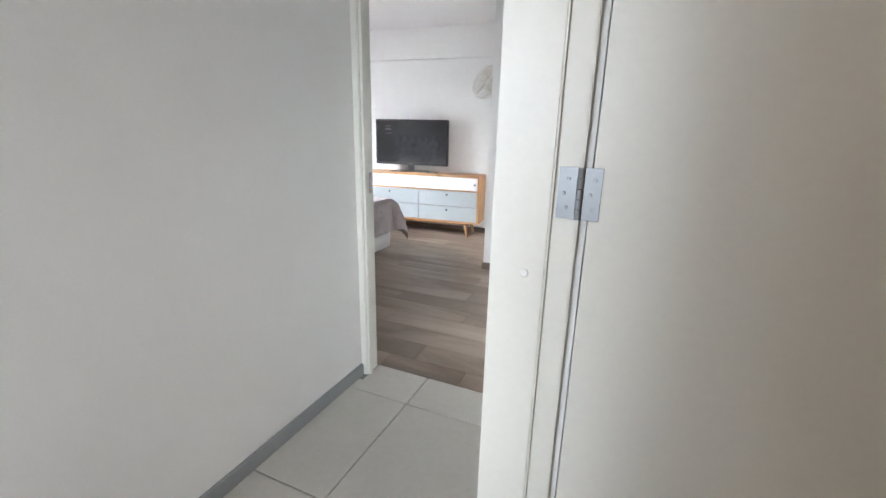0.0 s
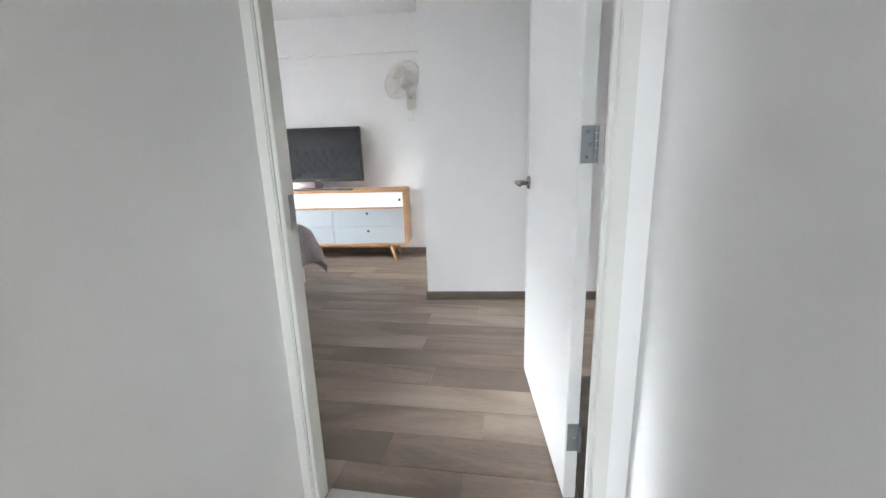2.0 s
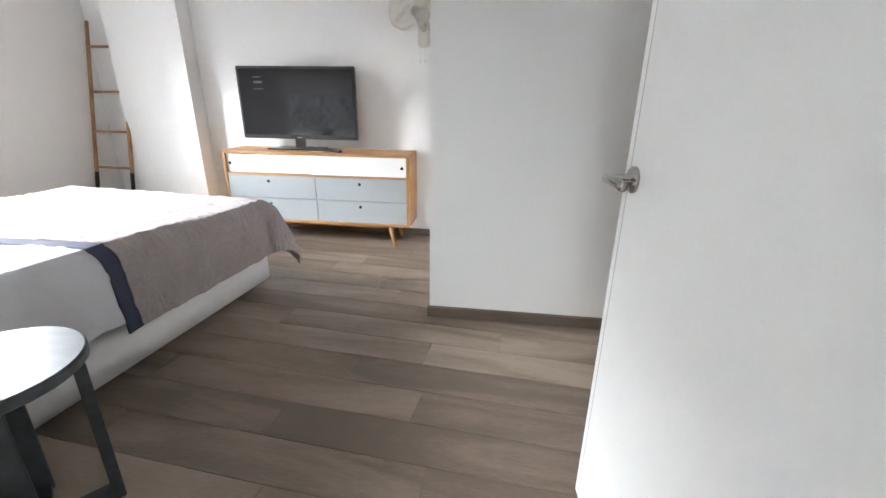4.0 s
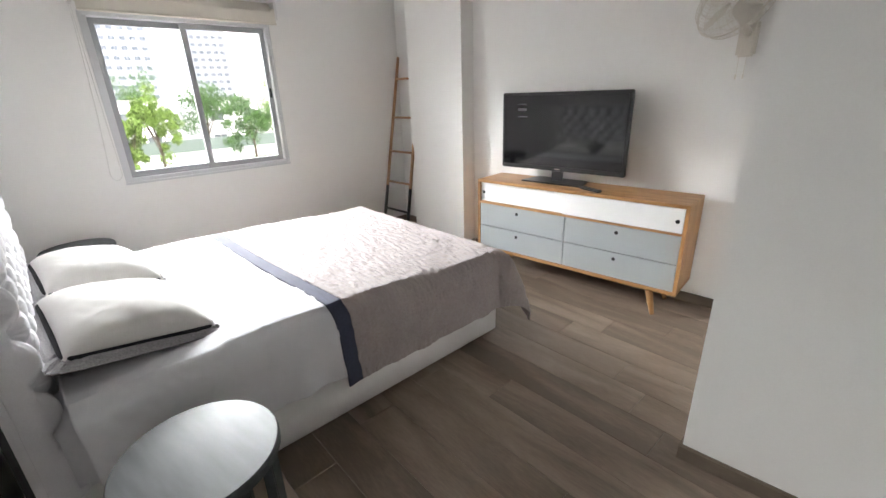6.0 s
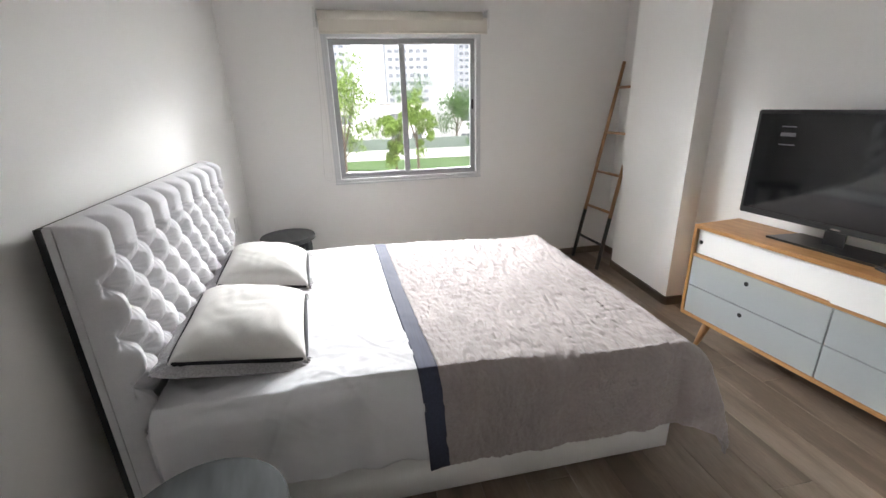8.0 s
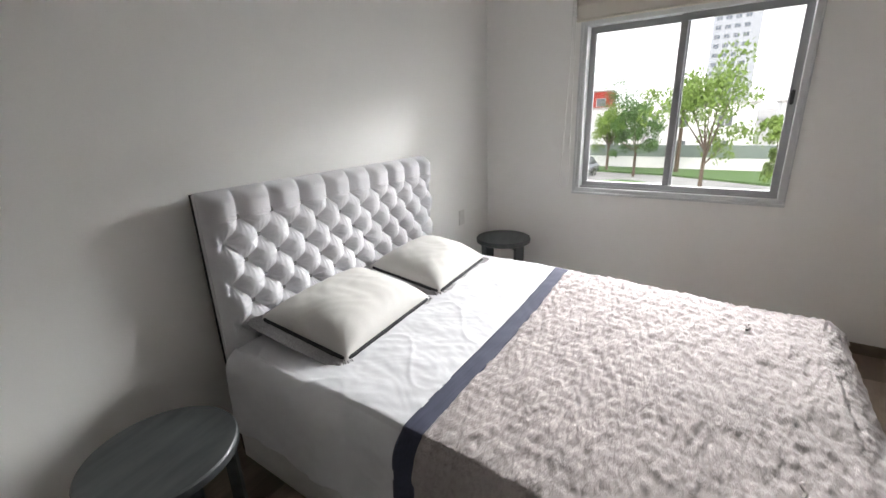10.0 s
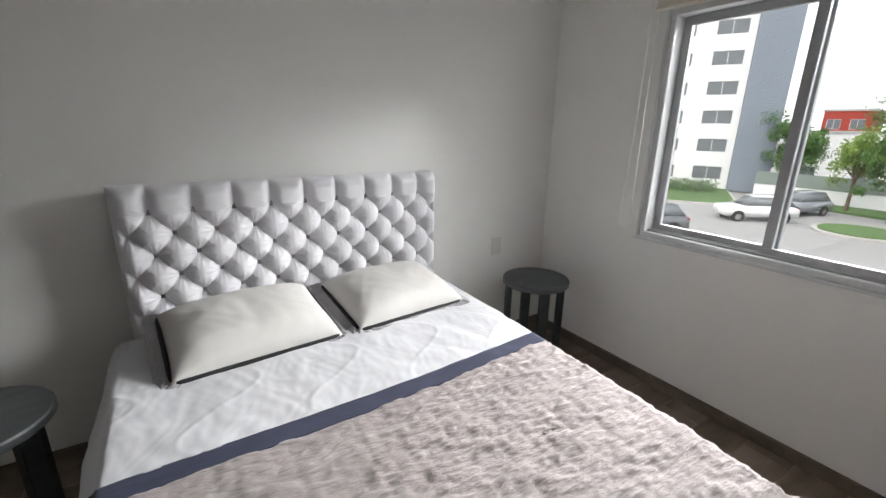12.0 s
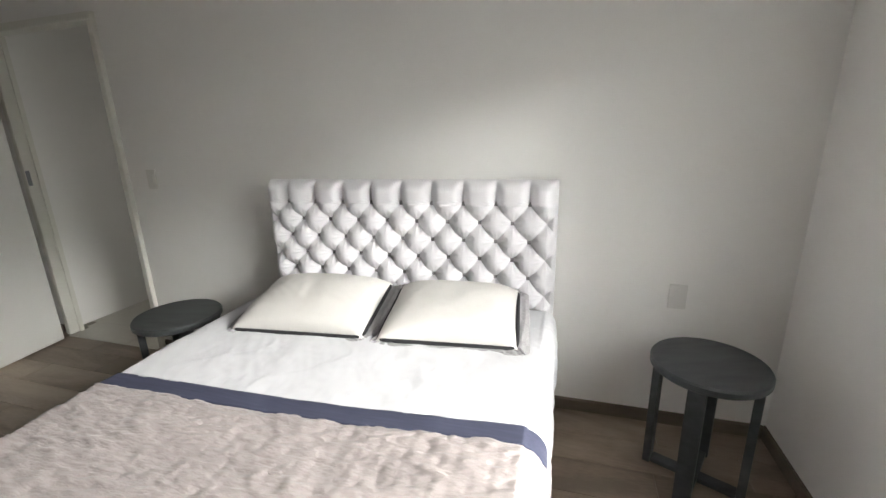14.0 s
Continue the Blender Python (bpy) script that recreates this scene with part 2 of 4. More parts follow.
def mesh_of(name, bm, material, smooth=False):
    me = bpy.data.meshes.new(name)
    bmesh.ops.recalc_face_normals(bm, faces=bm.faces)
    bm.to_mesh(me)
    bm.free()
    me.materials.append(material)
    if smooth:
        me.polygons.foreach_set("use_smooth", [True] * len(me.polygons))
    return me


def part(name, bm, material, parent=None, label="", smooth=False):
    ob = new(name, mesh_of(name, bm, material, smooth))
    if parent is not None:
        ob.parent = parent
    if label:
        tagged(ob, label)
    return ob


def structure(name, bm, material, label, category):
    return tagged(part(name, bm, material), label, category, kind="structure")


def thing(name, m, label, category, group=""):
    ob = new(name)
    ob.empty_display_size = 0.1
    ob.matrix_world = m
    return tagged(ob, label, category, group)


def grid_mesh(name, xs, ys, zs, material):
    """A smooth sheet from 2D numpy arrays of places."""
    h, w = xs.shape
    idx = np.arange(h * w).reshape(h, w)
    faces = np.stack([idx[:-1, :-1], idx[:-1, 1:], idx[1:, 1:], idx[1:, :-1]], -1).reshape(-1, 4)
    me = bpy.data.meshes.new(name)
    me.from_pydata(np.stack([xs, ys, zs], -1).reshape(-1, 3).tolist(), [], faces.tolist())
    me.materials.append(material)
    me.polygons.foreach_set("use_smooth", [True] * len(me.polygons))
    return me


def B():
    return bmesh.new()


# ---- the room ----
CZ = 2.45
DOOR_L, DOOR_R, DOOR_H = 3.613, 4.475, 2.07
HALL_Y = -0.06
TVA = (1.0, 3.21)
TVB = (3.7, 3.405)
WY0, WY1, WZ0, WZ1 = 0.745, 1.985, 0.855, 2.0

bm = B()
box(bm, -0.2, HALL_Y, 0, DOOR_L - 0.045, 0, CZ)
box(bm, DOOR_R + 0.045, HALL_Y, 0, 5.1, 0, CZ)
box(bm, DOOR_L - 0.045, HALL_Y, DOOR_H + 0.045, DOOR_R + 0.045, 0, CZ)
structure("wall_headboard", bm, WALL, "off-white painted wall behind the bed with a doorway", "wall")
bm = B()
box(bm, -0.2, 0, 0, 0, WY0, CZ)
box(bm, -0.2, WY1, 0, 0, 3.6, CZ)
box(bm, -0.2, WY0, 0, 0, WY1, WZ0)
box(bm, -0.2, WY0, WZ1, 0, WY1, CZ)
structure("wall_window", bm, WALL, "off-white painted wall with an aluminium window", "wall")
bm = B()
prism(bm, [TVA, TVB, (3.7, 3.6), (1.0, 3.6)], 0, CZ)
structure("wall_television", bm, WALL, "bright white painted wall behind the dresser", "wall")
bm = B()
box(bm, 0, 3.33, 0, 0.42, 3.6, CZ)
structure("wall_alcove", bm, WALL, "white painted back wall of a narrow corner alcove", "wall")
bm = B()
prism(bm, [(0.42, 3.135), (1.217, 3.075), (1.2, 3.6), (0.42, 3.6)], 0, CZ)
structure("pillar", bm, WALL, "white painted square pillar beside the dresser", "pillar")
bm = B()
dx, dy = TVB[0] - TVA[0], TVB[1] - TVA[1]
prism(bm, [(1.213, 3.165), (3.552, 3.335), (3.552, 3.3944 - 0.003), (1.213, 3.2254 - 0.003)], 2.1, CZ)
structure("beam", bm, WALL, "white painted beam under the ceiling along the wall", "beam")
bm = B()
prism(bm, [(3.577, 1.935), (5.0, 2.06), (5.0, 3.6), (3.577, 3.6)], 0, CZ)
structure("wall_closet_block", bm, WALL, "off-white painted corner block jutting into the bedroom", "wall")
bm = B()
box(bm, 5.0, 0, 0, 5.1, 3.6, CZ)
structure("wall_east", bm, WALL, "plain off-white wall behind the open door", "wall")
bm = B()
box(bm, -0.2, HALL_Y, CZ, 5.1, 3.6, CZ + 0.15)
structure("ceiling", bm, CEIL, "flat white painted bedroom ceiling", "ceiling")
bm = B()
box(bm, -0.2, -0.0, -0.15, 5.1, 3.6, -0.012)
floor_room = structure("floor", bm, HOLE_JOINT, "grey-brown wood plank floor of the bedroom", "floor")

# hall and the room that the walk comes from
HALL_W = 3.58
bm = B()
box(bm, 3.46, -4.0, 0, HALL_W, HALL_Y - 0.002, CZ)
structure("wall_hall_west", bm, WALL, "plain off-white painted hall wall", "wall")
BD0, BD1 = -1.98, -1.092
HALL_E0, HALL_E1 = 4.573, 4.7
bm = B()
box(bm, HALL_E0, BD1, 0, HALL_E1, HALL_Y - 0.002, CZ)
box(bm, HALL_E0, -4.0, 0, HALL_E1, BD0, CZ)
box(bm, HALL_E0, BD0, 2.1, HALL_E1, BD1, CZ)
structure("wall_hall_east", bm, WALL, "off-white painted hall wall with a side doorway", "wall")
# Unseen end wall; its opening is assumed so that light comes in.
bm = B()
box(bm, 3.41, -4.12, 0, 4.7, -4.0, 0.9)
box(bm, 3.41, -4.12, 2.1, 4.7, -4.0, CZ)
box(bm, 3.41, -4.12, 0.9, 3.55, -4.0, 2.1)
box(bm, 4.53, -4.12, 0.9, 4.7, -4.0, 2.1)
structure("wall_hall_end", bm, WALL, "unseen plain hall end wall with an opening for added light", "wall")
bm = B()
box(bm, 3.41, -4.12, CZ, 6.7, HALL_Y - 0.001, CZ + 0.15)
structure("ceiling_hall", bm, CEIL, "flat white painted hall ceiling", "ceiling")
bm = B()
box(bm, 3.41, -4.12, -0.15, 6.7, 0.0, -0.008)
floor_hall = structure("floor_hall", bm, GROUT, "beige porcelain tile floor of the hall", "floor")
bm = B()
box(bm, HALL_E1, -3.1, 0, 6.6, -3.0, CZ)
structure("wall_side_room_south", bm, WALL, "unseen plain side room wall", "wall")
# Unseen wall, set just behind the open leaf to darken the hinge gap.
bm = B()
box(bm, HALL_E1 + 0.002, -1.02, 0, 6.6, -0.92, CZ)
structure("wall_side_room_gap_block", bm, WALL, "unseen plain side room wall", "wall")
bm = B()
box(bm, 6.6, -3.1, 0, 6.7, -0.92, CZ)
structure("wall_side_room_east", bm, WALL, "unseen plain side room wall", "wall")


def skirting(name, runs, material, label, h=0.06, t=0.013):
    bm = B()
    for a, b in runs:
        a, b = Vector(a), Vector(b)
        d = (b - a).normalized()
        n = Vector((-d.y, d.x)) * t
        prism(bm, [a, b, b + n, a + n], 0.001, h)
        prism(bm, [a + n * 0.02, b + n * 0.02, b + n * 0.6, a + n * 0.6], h, h + 0.005)
    return structure(name, bm, material, label, "baseboard")


skirting("baseboard", [((0.013, 0.0), (3.56, 0.0)), ((0.42, 3.33), (0.013, 3.33)), ((1.217, 3.075), (0.42, 3.135)), ((1.217, 3.21), (1.217, 3.075)),
                       ((3.56, 3.393), (1.232, 3.2266)), ((3.577, 1.935), (3.577, 3.38)), ((5.0, 2.06), (3.565, 1.934)), ((4.56, 0.0), (4.99, 0.0)),
                       ((0.0, 3.33), (0.0, 0.0))], SKIRT, "brown wood-look baseboard along the bedroom walls")
skirting("baseboard_hall", [((HALL_W, -0.078), (HALL_W, -3.99))], SKIRT_GREY, "grey baseboard along the hall wall")

# ---- doors ----
def door_frame(name, m, width, depth, label):
    """Lining of a doorway, in its own axes: x across, y through the wall, 0 at the wall's middle."""
    fr = thing(name, m, label, "door frame")
    fr["kind"] = "structure"
    for nm, x0, x1 in (("left_jamb", -width / 2 - 0.043, -width / 2), ("right_jamb", width / 2, width / 2 + 0.043)):
        bm = B()
        box(bm, x0, -depth / 2, 0, x1, depth / 2, DOOR_H, bevel=0.004)
        part(nm, bm, TRIM, fr)
    bm = B()
    box(bm, -width / 2 - 0.043, -depth / 2, DOOR_H + 0.001, width / 2 + 0.043, depth / 2, DOOR_H + 0.044, bevel=0.004)
    part("head_jamb", bm, TRIM, fr)
    for nm, x0, x1 in (("left_stop", -width / 2, -width / 2 + 0.012), ("right_stop", width / 2 - 0.012, width / 2)):
        bm = B()
        box(bm, x0, -0.04, 0, x1, -0.012, DOOR_H - 0.02, bevel=0.002)
        part(nm, bm, TRIM, fr)
    return fr


def hinge(parent, x, y, z, along=1.0):
    """A butt hinge standing on the line (x, y), its plates spread along x and its knuckles upright."""
    bm = B()
    for k in range(5):
        rod(bm, (x, y, z - 0.05 + k * 0.02 + 0.0005), (x, y, z - 0.031 + k * 0.02), 0.0065, seg=14)
    for e in (-1, 1):
        lathe(bm, [(0.0, 0), (0.0045, 0.001), (0.005, 0.003)], 10, Matrix.Translation((x, y, z + e * 0.051)))
    h = part("hinge", bm, HINGEM, parent, "satin steel butt hinge")
    return h


frame1 = door_frame("door_frame", pose((DOOR_L + DOOR_R) / 2, -0.025, 0), DOOR_R - DOOR_L, 0.1, "cream lacquered frame of the bedroom doorway")
bm = B()
box(bm, -0.4325, 0.012, 0.955, -0.4295, 0.042, 1.055)
part("strike_plate", bm, STEEL, frame1, "steel strike plate")


def door_leaf(m, width, label, hinge_y, handle_side):
    """A flush leaf: hinge edge at x = 0, tip at x = width, thickness along y from 0 to 0.04."""
    d = thing("door_leaf", m, label, "door")
    bm = B()
    box(bm, 0.003, 0, 0.012, width, 0.04, DOOR_H - 0.006, bevel=0.002)
    part("panel", bm, DOORW, d)
    for y in (-0.0006, 0.0404):
        # Grey strip on the flat face, coloured like the shade in a groove.
        bm = B()
        box(bm, width - 0.033, y, 0.014, width - 0.03, y + 0.0003, DOOR_H - 0.01)
        part("groove_shade_strip", bm, SKIRT_GREY, d, "fine grey strip for a groove's shade")
    hx, hz = width - 0.065, 1.0
    for s, y in ((-1, 0.0), (1, 0.04)):
        bm = B()
        lathe(bm, [(0.0, 0.0), (0.03, 0.0), (0.03, 0.006), (0.026, 0.011), (0.012, 0.013), (0.011, 0.058), (0.0, 0.058)], 28, Matrix.Translation((hx, y, hz)) @ Matrix.Rotation(radians(90 if s < 0 else -90), 4, "X"))
        handle = part("handle", bm, STEEL, d, "brushed steel lever handle", True)
        bm = B()
        pts, n = [], 14
        for i in range(n):
            f = i / (n - 1)
            pts.append((hx - 0.115 * f + 0.01, y + s * (0.058 + 0.006 * math.sin(3.1 * f)), hz + 0.006 * math.sin(2.6 * f)))
        tube(bm, pts, 0.011, 12)
        part("lever", bm, STEEL, handle, "", True)
    for hz in (0.25, 1.17, 1.85):
        bm = B()
        for k in range(5):
            rod(bm, (-0.004, 0.043, hz - 0.05 + k * 0.02 + 0.0005), (-0.004, 0.043, hz - 0.031 + k * 0.02), 0.0065, seg=14)
        h = part("hinge", bm, HINGEM, d, "satin steel butt hinge", False)
        bm = B()
        box(bm, 0.0005, 0.004, hz - 0.05, 0.0028, 0.0415, hz + 0.05)
        part("hinge_plate", bm, HINGEM, h)
        for sz in (-0.033, 0.0, 0.033):
            bm = B()
            rod(bm, (0.0006, 0.02 + 0.006 * (sz == 0), hz + sz), (-0.0012, 0.02 + 0.006 * (sz == 0), hz + sz), 0.0042, 0.003, 12)
            part("screw", bm, STEEL, h)
    return d


# bedroom leaf: swung into the room, stands nearly square to its wall
leaf1 = door_leaf(Matrix.Translation((DOOR_R - 0.012, 0.1, 0)) @ Matrix.Rotation(radians(98), 4, "Z") @ Matrix.Diagonal((1, -1, 1, 1)) @ Matrix.Translation((0, -0.04, 0)),
                  0.85, "open white flush bedroom door with a steel lever", 0, 1)
bm = B()
lathe(bm, [(0.0, 0.0), (0.018, 0.0), (0.02, 0.012), (0.016, 0.035), (0.0, 0.038)], 20, Matrix.Translation((0.8, 0.041, 0.06)) @ Matrix.Rotation(radians(-90), 4, "X"))
part("door_stop", bm, RUBBER, leaf1, "dark rubber door stop", True)
bm = B()
box(bm, DOOR_R - 0.0025, 0.0, 1.12, DOOR_R - 0.0005, 0.024, 1.22)
part("frame_hinge_plate", bm, HINGEM, leaf1)
bpy.data.objects["frame_hinge_plate"].matrix_parent_inverse = leaf1.matrix_world.inverted()

# side room doorway, in the hall's east wall
frame2 = thing("door_frame", pose(4.645, 0, 0), "cream lacquered frame of the side doorway", "door frame")
frame2["kind"] = "structure"
bm = B()
box(bm, -0.079, BD1 - 0.022, 0, 0.008, BD1 + 0.0, DOOR_H, bevel=0.003)
part("jamb", bm, TRIM, frame2)
bm = B()
box(bm, 0.0085, BD1 - 0.014, 0, 0.045, BD1 + 0.0, DOOR_H, bevel=0.002)
part("rebate", bm, TRIM, frame2)
bm = B()
box(bm, -0.063, BD0, 0, 0.063, BD0 + 0.03, DOOR_H, bevel=0.003)
part("jamb", bm, TRIM, frame2)
bm = B()
box(bm, -0.063, BD0, DOOR_H + 0.001, 0.063, BD1, DOOR_H + 0.03, bevel=0.003)
part("head_jamb", bm, TRIM, frame2)
bm = B()
lathe(bm, [(0.0, 0), (0.007, 0.0), (0.0055, 0.0012), (0.0, 0.0015)], 16, Matrix.Translation((-0.024, BD1 - 0.0222, 1.045)) @ Matrix.Rotation(radians(90), 4, "X"))
part("screw_cap", bm, DOORW, frame2)
leaf2 = thing("door_leaf", pose(4.695, BD1 - 0.017, 0, 0, 0, -6), "open cream flush door of the side room", "door")
bm = B()
box(bm, 0.008, 0.0, 0.012, 0.78, 0.04, DOOR_H - 0.006, bevel=0.002)
part("panel", bm, TRIM, leaf2)
for hz in (0.25, 1.169, 1.85):
    bm = B()
    for k in range(5):
        rod(bm, (-0.006, -0.004, hz - 0.036 + k * 0.0144 + 0.0004), (-0.006, -0.004, hz - 0.0222 + k * 0.0144), 0.0048, seg=14)
    h = part("hinge", bm, HINGEM, leaf2, "satin steel butt hinge")
    bm = B()
    box(bm, -0.001, -0.0026, hz - 0.036, 0.022, -0.0006, hz + 0.036)
    part("hinge_plate", bm, HINGEM, h)
    bm = B()
    box(bm, -0.037, -0.0022, hz - 0.036, -0.0112, -0.0002, hz + 0.036)
    part("hinge_plate", bm, HINGEM, h)
    for sz in (-0.02, 0.0, 0.02):
        for sx in (-0.023, 0.013):
            bm = B()
            rod(bm, (sx - 0.005 * (sz == 0), -0.0022 if sx < 0 else -0.0026, hz + sz), (sx - 0.005 * (sz == 0), -0.003 if sx < 0 else -0.0034, hz + sz), 0.0026, 0.002, 12)
            part("screw", bm, HINGEM, h)

# ---- window ----
win = thing("window_1", pose(0, 0, 0), "white aluminium sliding window with two panes", "window")
win["kind"] = "structure"


def ring_frame(bm, x0, x1, y0, y1, z0, z1, w):
    box(bm, x0, y0, z0, x1, y1, z0 + w, bevel=0.003)
    box(bm, x0, y0, z1 - w, x1, y1, z1, bevel=0.003)
    box(bm, x0, y0, z0 + w, x1, y0 + w, z1 - w, bevel=0.003)
    box(bm, x0, y1 - w, z0 + w, x1, y1, z1 - w, bevel=0.003)


bm = B()
ring_frame(bm, -0.1, 0.008, WY0, WY1, WZ0, WZ1, 0.028)
part("outer_frame", bm, ALU, win)
bm = B()
box(bm, 0.0005, WY0 - 0.022, WZ0 - 0.016, 0.022, WY1 + 0.012, WZ0 - 0.0005, bevel=0.003)
part("window_sill", bm, ALU, win, "thin white sill strip")
for ya, yb in ((WY0 - 0.018, WY0 - 0.0005), (WY1 + 0.0005, WY1 + 0.01)):
    bm = B()
    box(bm, 0.0005, ya, WZ0, 0.014, yb, WZ1, bevel=0.003)
    part("side_trim", bm, ALU, win)
MUL = 1.345
for nm, x0, y0, y1 in (("fixed_sash", -0.092, WY0 + 0.03, MUL + 0.03), ("sliding_sash", -0.058, MUL - 0.02, WY1 - 0.03)):
    bm = B()
    ring_frame(bm, x0, x0 + 0.03, y0, y1, WZ0 + 0.03, WZ1 - 0.03, 0.04)
    sash = part(nm, bm, ALUG, win, "grey aluminium sash")
    bm = B()
    box(bm, x0 + 0.013, y0 + 0.03, WZ0 + 0.06, x0 + 0.017, y1 - 0.03, WZ1 - 0.06)
    pane = part("pane", bm, GLASS, sash, "clear window glass")
    pane.visible_shadow = False
bm = B()
box(bm, -0.028, WY1 - 0.062, 1.42, -0.016, WY1 - 0.044, 1.5, bevel=0.004)
part("latch", bm, BLACKP, win, "small black latch")
for x in (-0.06, -0.025):
    bm = B()
    box(bm, x, WY0 + 0.03, WZ0 + 0.0285, x + 0.006, WY1 - 0.03, WZ0 + 0.04)
    part("track", bm, ALUG, win)

blind = thing("roller_blind", pose(0.0, 0, 0), "rolled-up cream roller blind with a bead chain", "blind")
bm = B()
lathe(bm, [(0.0, 0), (0.052, 0.0), (0.052, 1.26), (0.0, 1.26)], 32, Matrix.Translation((0.06, WY0 - 0.02, 2.095)) @ Matrix.Rotation(radians(-90), 4, "X"))
part("fabric_roll", bm, BLIND, blind, "", True)
bm = B()
box(bm, 0.104, WY0 - 0.018, 1.995, 0.109, WY1 + 0.035, 2.1, bevel=0.002)
part("hanging_hem", bm, BLIND, blind)
bm = B()
rod(bm, (0.1065, WY0 - 0.018, 1.99), (0.1065, WY1 + 0.035, 1.99), 0.009)
part("bottom_bar", bm, BLIND, blind)
for y in (WY0 - 0.045, WY1 + 0.043):
    bm = B()
    box(bm, 0.0, y - 0.006, 2.02, 0.11, y + 0.012, 2.16, bevel=0.006)
    part("bracket", bm, WPLAST, blind)
bm = B()
chain = [(0.1, WY0 - 0.052, 2.1)]
for i in range(1, 24):
    f = i / 24
    chain.append((0.1 - 0.03 * f, WY0 - 0.052 - 0.05 * f ** 2, 2.1 - 1.16 * f))
for i in range(9):
    a = math.pi * i / 8
    chain.append((0.07, WY0 - 0.067 - 0.035 * math.cos(a), 0.94 - 0.05 * math.sin(a)))
for i in range(1, 24):
    f = i / 24
    chain.append((0.07 - 0.01 * f, WY0 - 0.032 - 0.01 * f, 0.94 + 1.16 * f))
tube(bm, chain, 0.0028, 6)
part("bead_chain", bm, WPLAST, blind, "white bead chain loop", True)


# ---- bed ----
BX0, BX1, BY1, BT = 0.995, 2.455, 2.12, 0.568
bed = thing("bed", pose(0, 0, 0), "double bed with a white upholstered base, mattress and tufted headboard", "bed")
bm = B()
box(bm, BX0, 0.12, 0.035, BX1, BY1, 0.25, bevel=0.02)
part("base", bm, BEDBASE, bed, "white upholstered bed base", True)
for x in (BX0 + 0.1, BX1 - 0.1):
    for y in (0.25, BY1 - 0.15):
        bm = B()
        rod(bm, (x, y, 0), (x, y, 0.036), 0.03)
        part("foot", bm, BLACKP, bed)
bm = B()
box(bm, BX0 + 0.02, 0.13, 0.251, BX1 - 0.02, BY1 - 0.03, 0.545, bevel=0.05)
part("mattress", bm, SHEETM, bed, "", True)

HX0, HX1, HTOP, HBOT = 0.972, 2.435, 1.19, 0.1
HEAD_TURN = Matrix.Translation((HX0, 0, 0)) @ Matrix.Rotation(radians(2.6), 4, "Z") @ Matrix.Translation((-HX0, 0, 0))
CW, RH, HREF = 0.152, 0.087, 1.083
nx, nz = 460, 330
gx, gz = np.meshgrid(np.linspace(HX0, HX1, nx), np.linspace(HBOT, HTOP, nz))
xm = (HX0 + HX1) / 2
u = (gx - xm) / CW + (gz - HREF) / (2 * RH)
v = (gx - xm) / CW - (gz - HREF) / (2 * RH)
su, sv = np.abs(np.sin(np.pi * u)), np.abs(np.sin(np.pi * v))
soft = np.minimum(su, sv)
du, dv = u - np.round(u), v - np.round(v)
bx, bz = CW * (du + dv) / 2, RH * (du - dv)
col = (gx - xm) / CW
cd = CW * (col - np.round(col))
diamond = 0.026 * soft ** 0.6 + 0.03 * (1 - np.exp(-((bx ** 2 + bz ** 2) / 0.036 ** 2)))
vert = 0.02 * np.abs(np.sin(np.pi * col)) ** 0.5 + 0.03 * (1 - np.exp(-((cd / 0.022) ** 2)))
edge_dist = np.minimum(gx - HX0, HX1 - gx)
relief = np.where(gz > HREF, vert, diamond)
relief = np.where(gz < 0.42, 0.05, relief)
rim = np.clip(edge_dist / 0.03, 0, 1)
relief = relief * rim + 0.045 * (1 - rim)
rng = np.random.default_rng(3)
pucker = 0.0026 * np.cos(15 * np.arctan2(bz, bx)) * np.exp(-((bx ** 2 + bz ** 2) / 0.046 ** 2)) * np.clip((bx ** 2 + bz ** 2) / 0.012 ** 2, 0, 1) * (gz < HREF + 0.02) * (gz > 0.42)
roll = np.clip((HTOP - gz) / 0.05, 0, 1)
side = np.sqrt(np.clip(1 - (1 - np.clip(edge_dist / 0.06, 0, 1)) ** 2, 0, 1))
crown = np.sqrt(np.clip(1 - (1 - roll) ** 2, 0, 1))
gy = 0.05 + (0.04 + relief + pucker) * side * crown
head = new("headboard", grid_mesh("headboard", gx, gy, gz, VELVET))
head.parent = bed
head.matrix_world = HEAD_TURN
tagged(head, "light grey velvet headboard with diamond tufting")
bm = B()
box(bm, HX0, 0.022, HBOT, HX1, 0.052, HTOP - 0.002, bevel=0.006)
part("headboard_panel", bm, VELVET, bed).matrix_world = HEAD_TURN
# Black panel between the headboard and the wall.
bm = B()
box(bm, HX0 + 0.004, 0.004, 0.03, HX1 - 0.004, 0.0215, HTOP - 0.008)
part("headboard_back", bm, BLACKF, bed, "black panel behind the headboard").matrix_world = HEAD_TURN
bm = B()
lathe(bm, [(0.0, 0), (0.013, 0.0), (0.0125, 0.004), (0.007, 0.008), (0.0, 0.009)], 12)
btn_me = mesh_of("button", bm, BUTTON_SHADED, True)
for r in range(0, 8):
    z = HREF - r * RH
    k = -6
    while k <= 6:
        x = xm + CW * (k + (0.5 if r % 2 else 0.0))
        if HX0 + 0.06 < x < HX1 - 0.06:
            b = new("button", btn_me)
            b.matrix_basis = Matrix.Translation((x, 0.0915, z)) @ Matrix.Rotation(radians(-90), 4, "X")
            b.parent = head
        k += 1


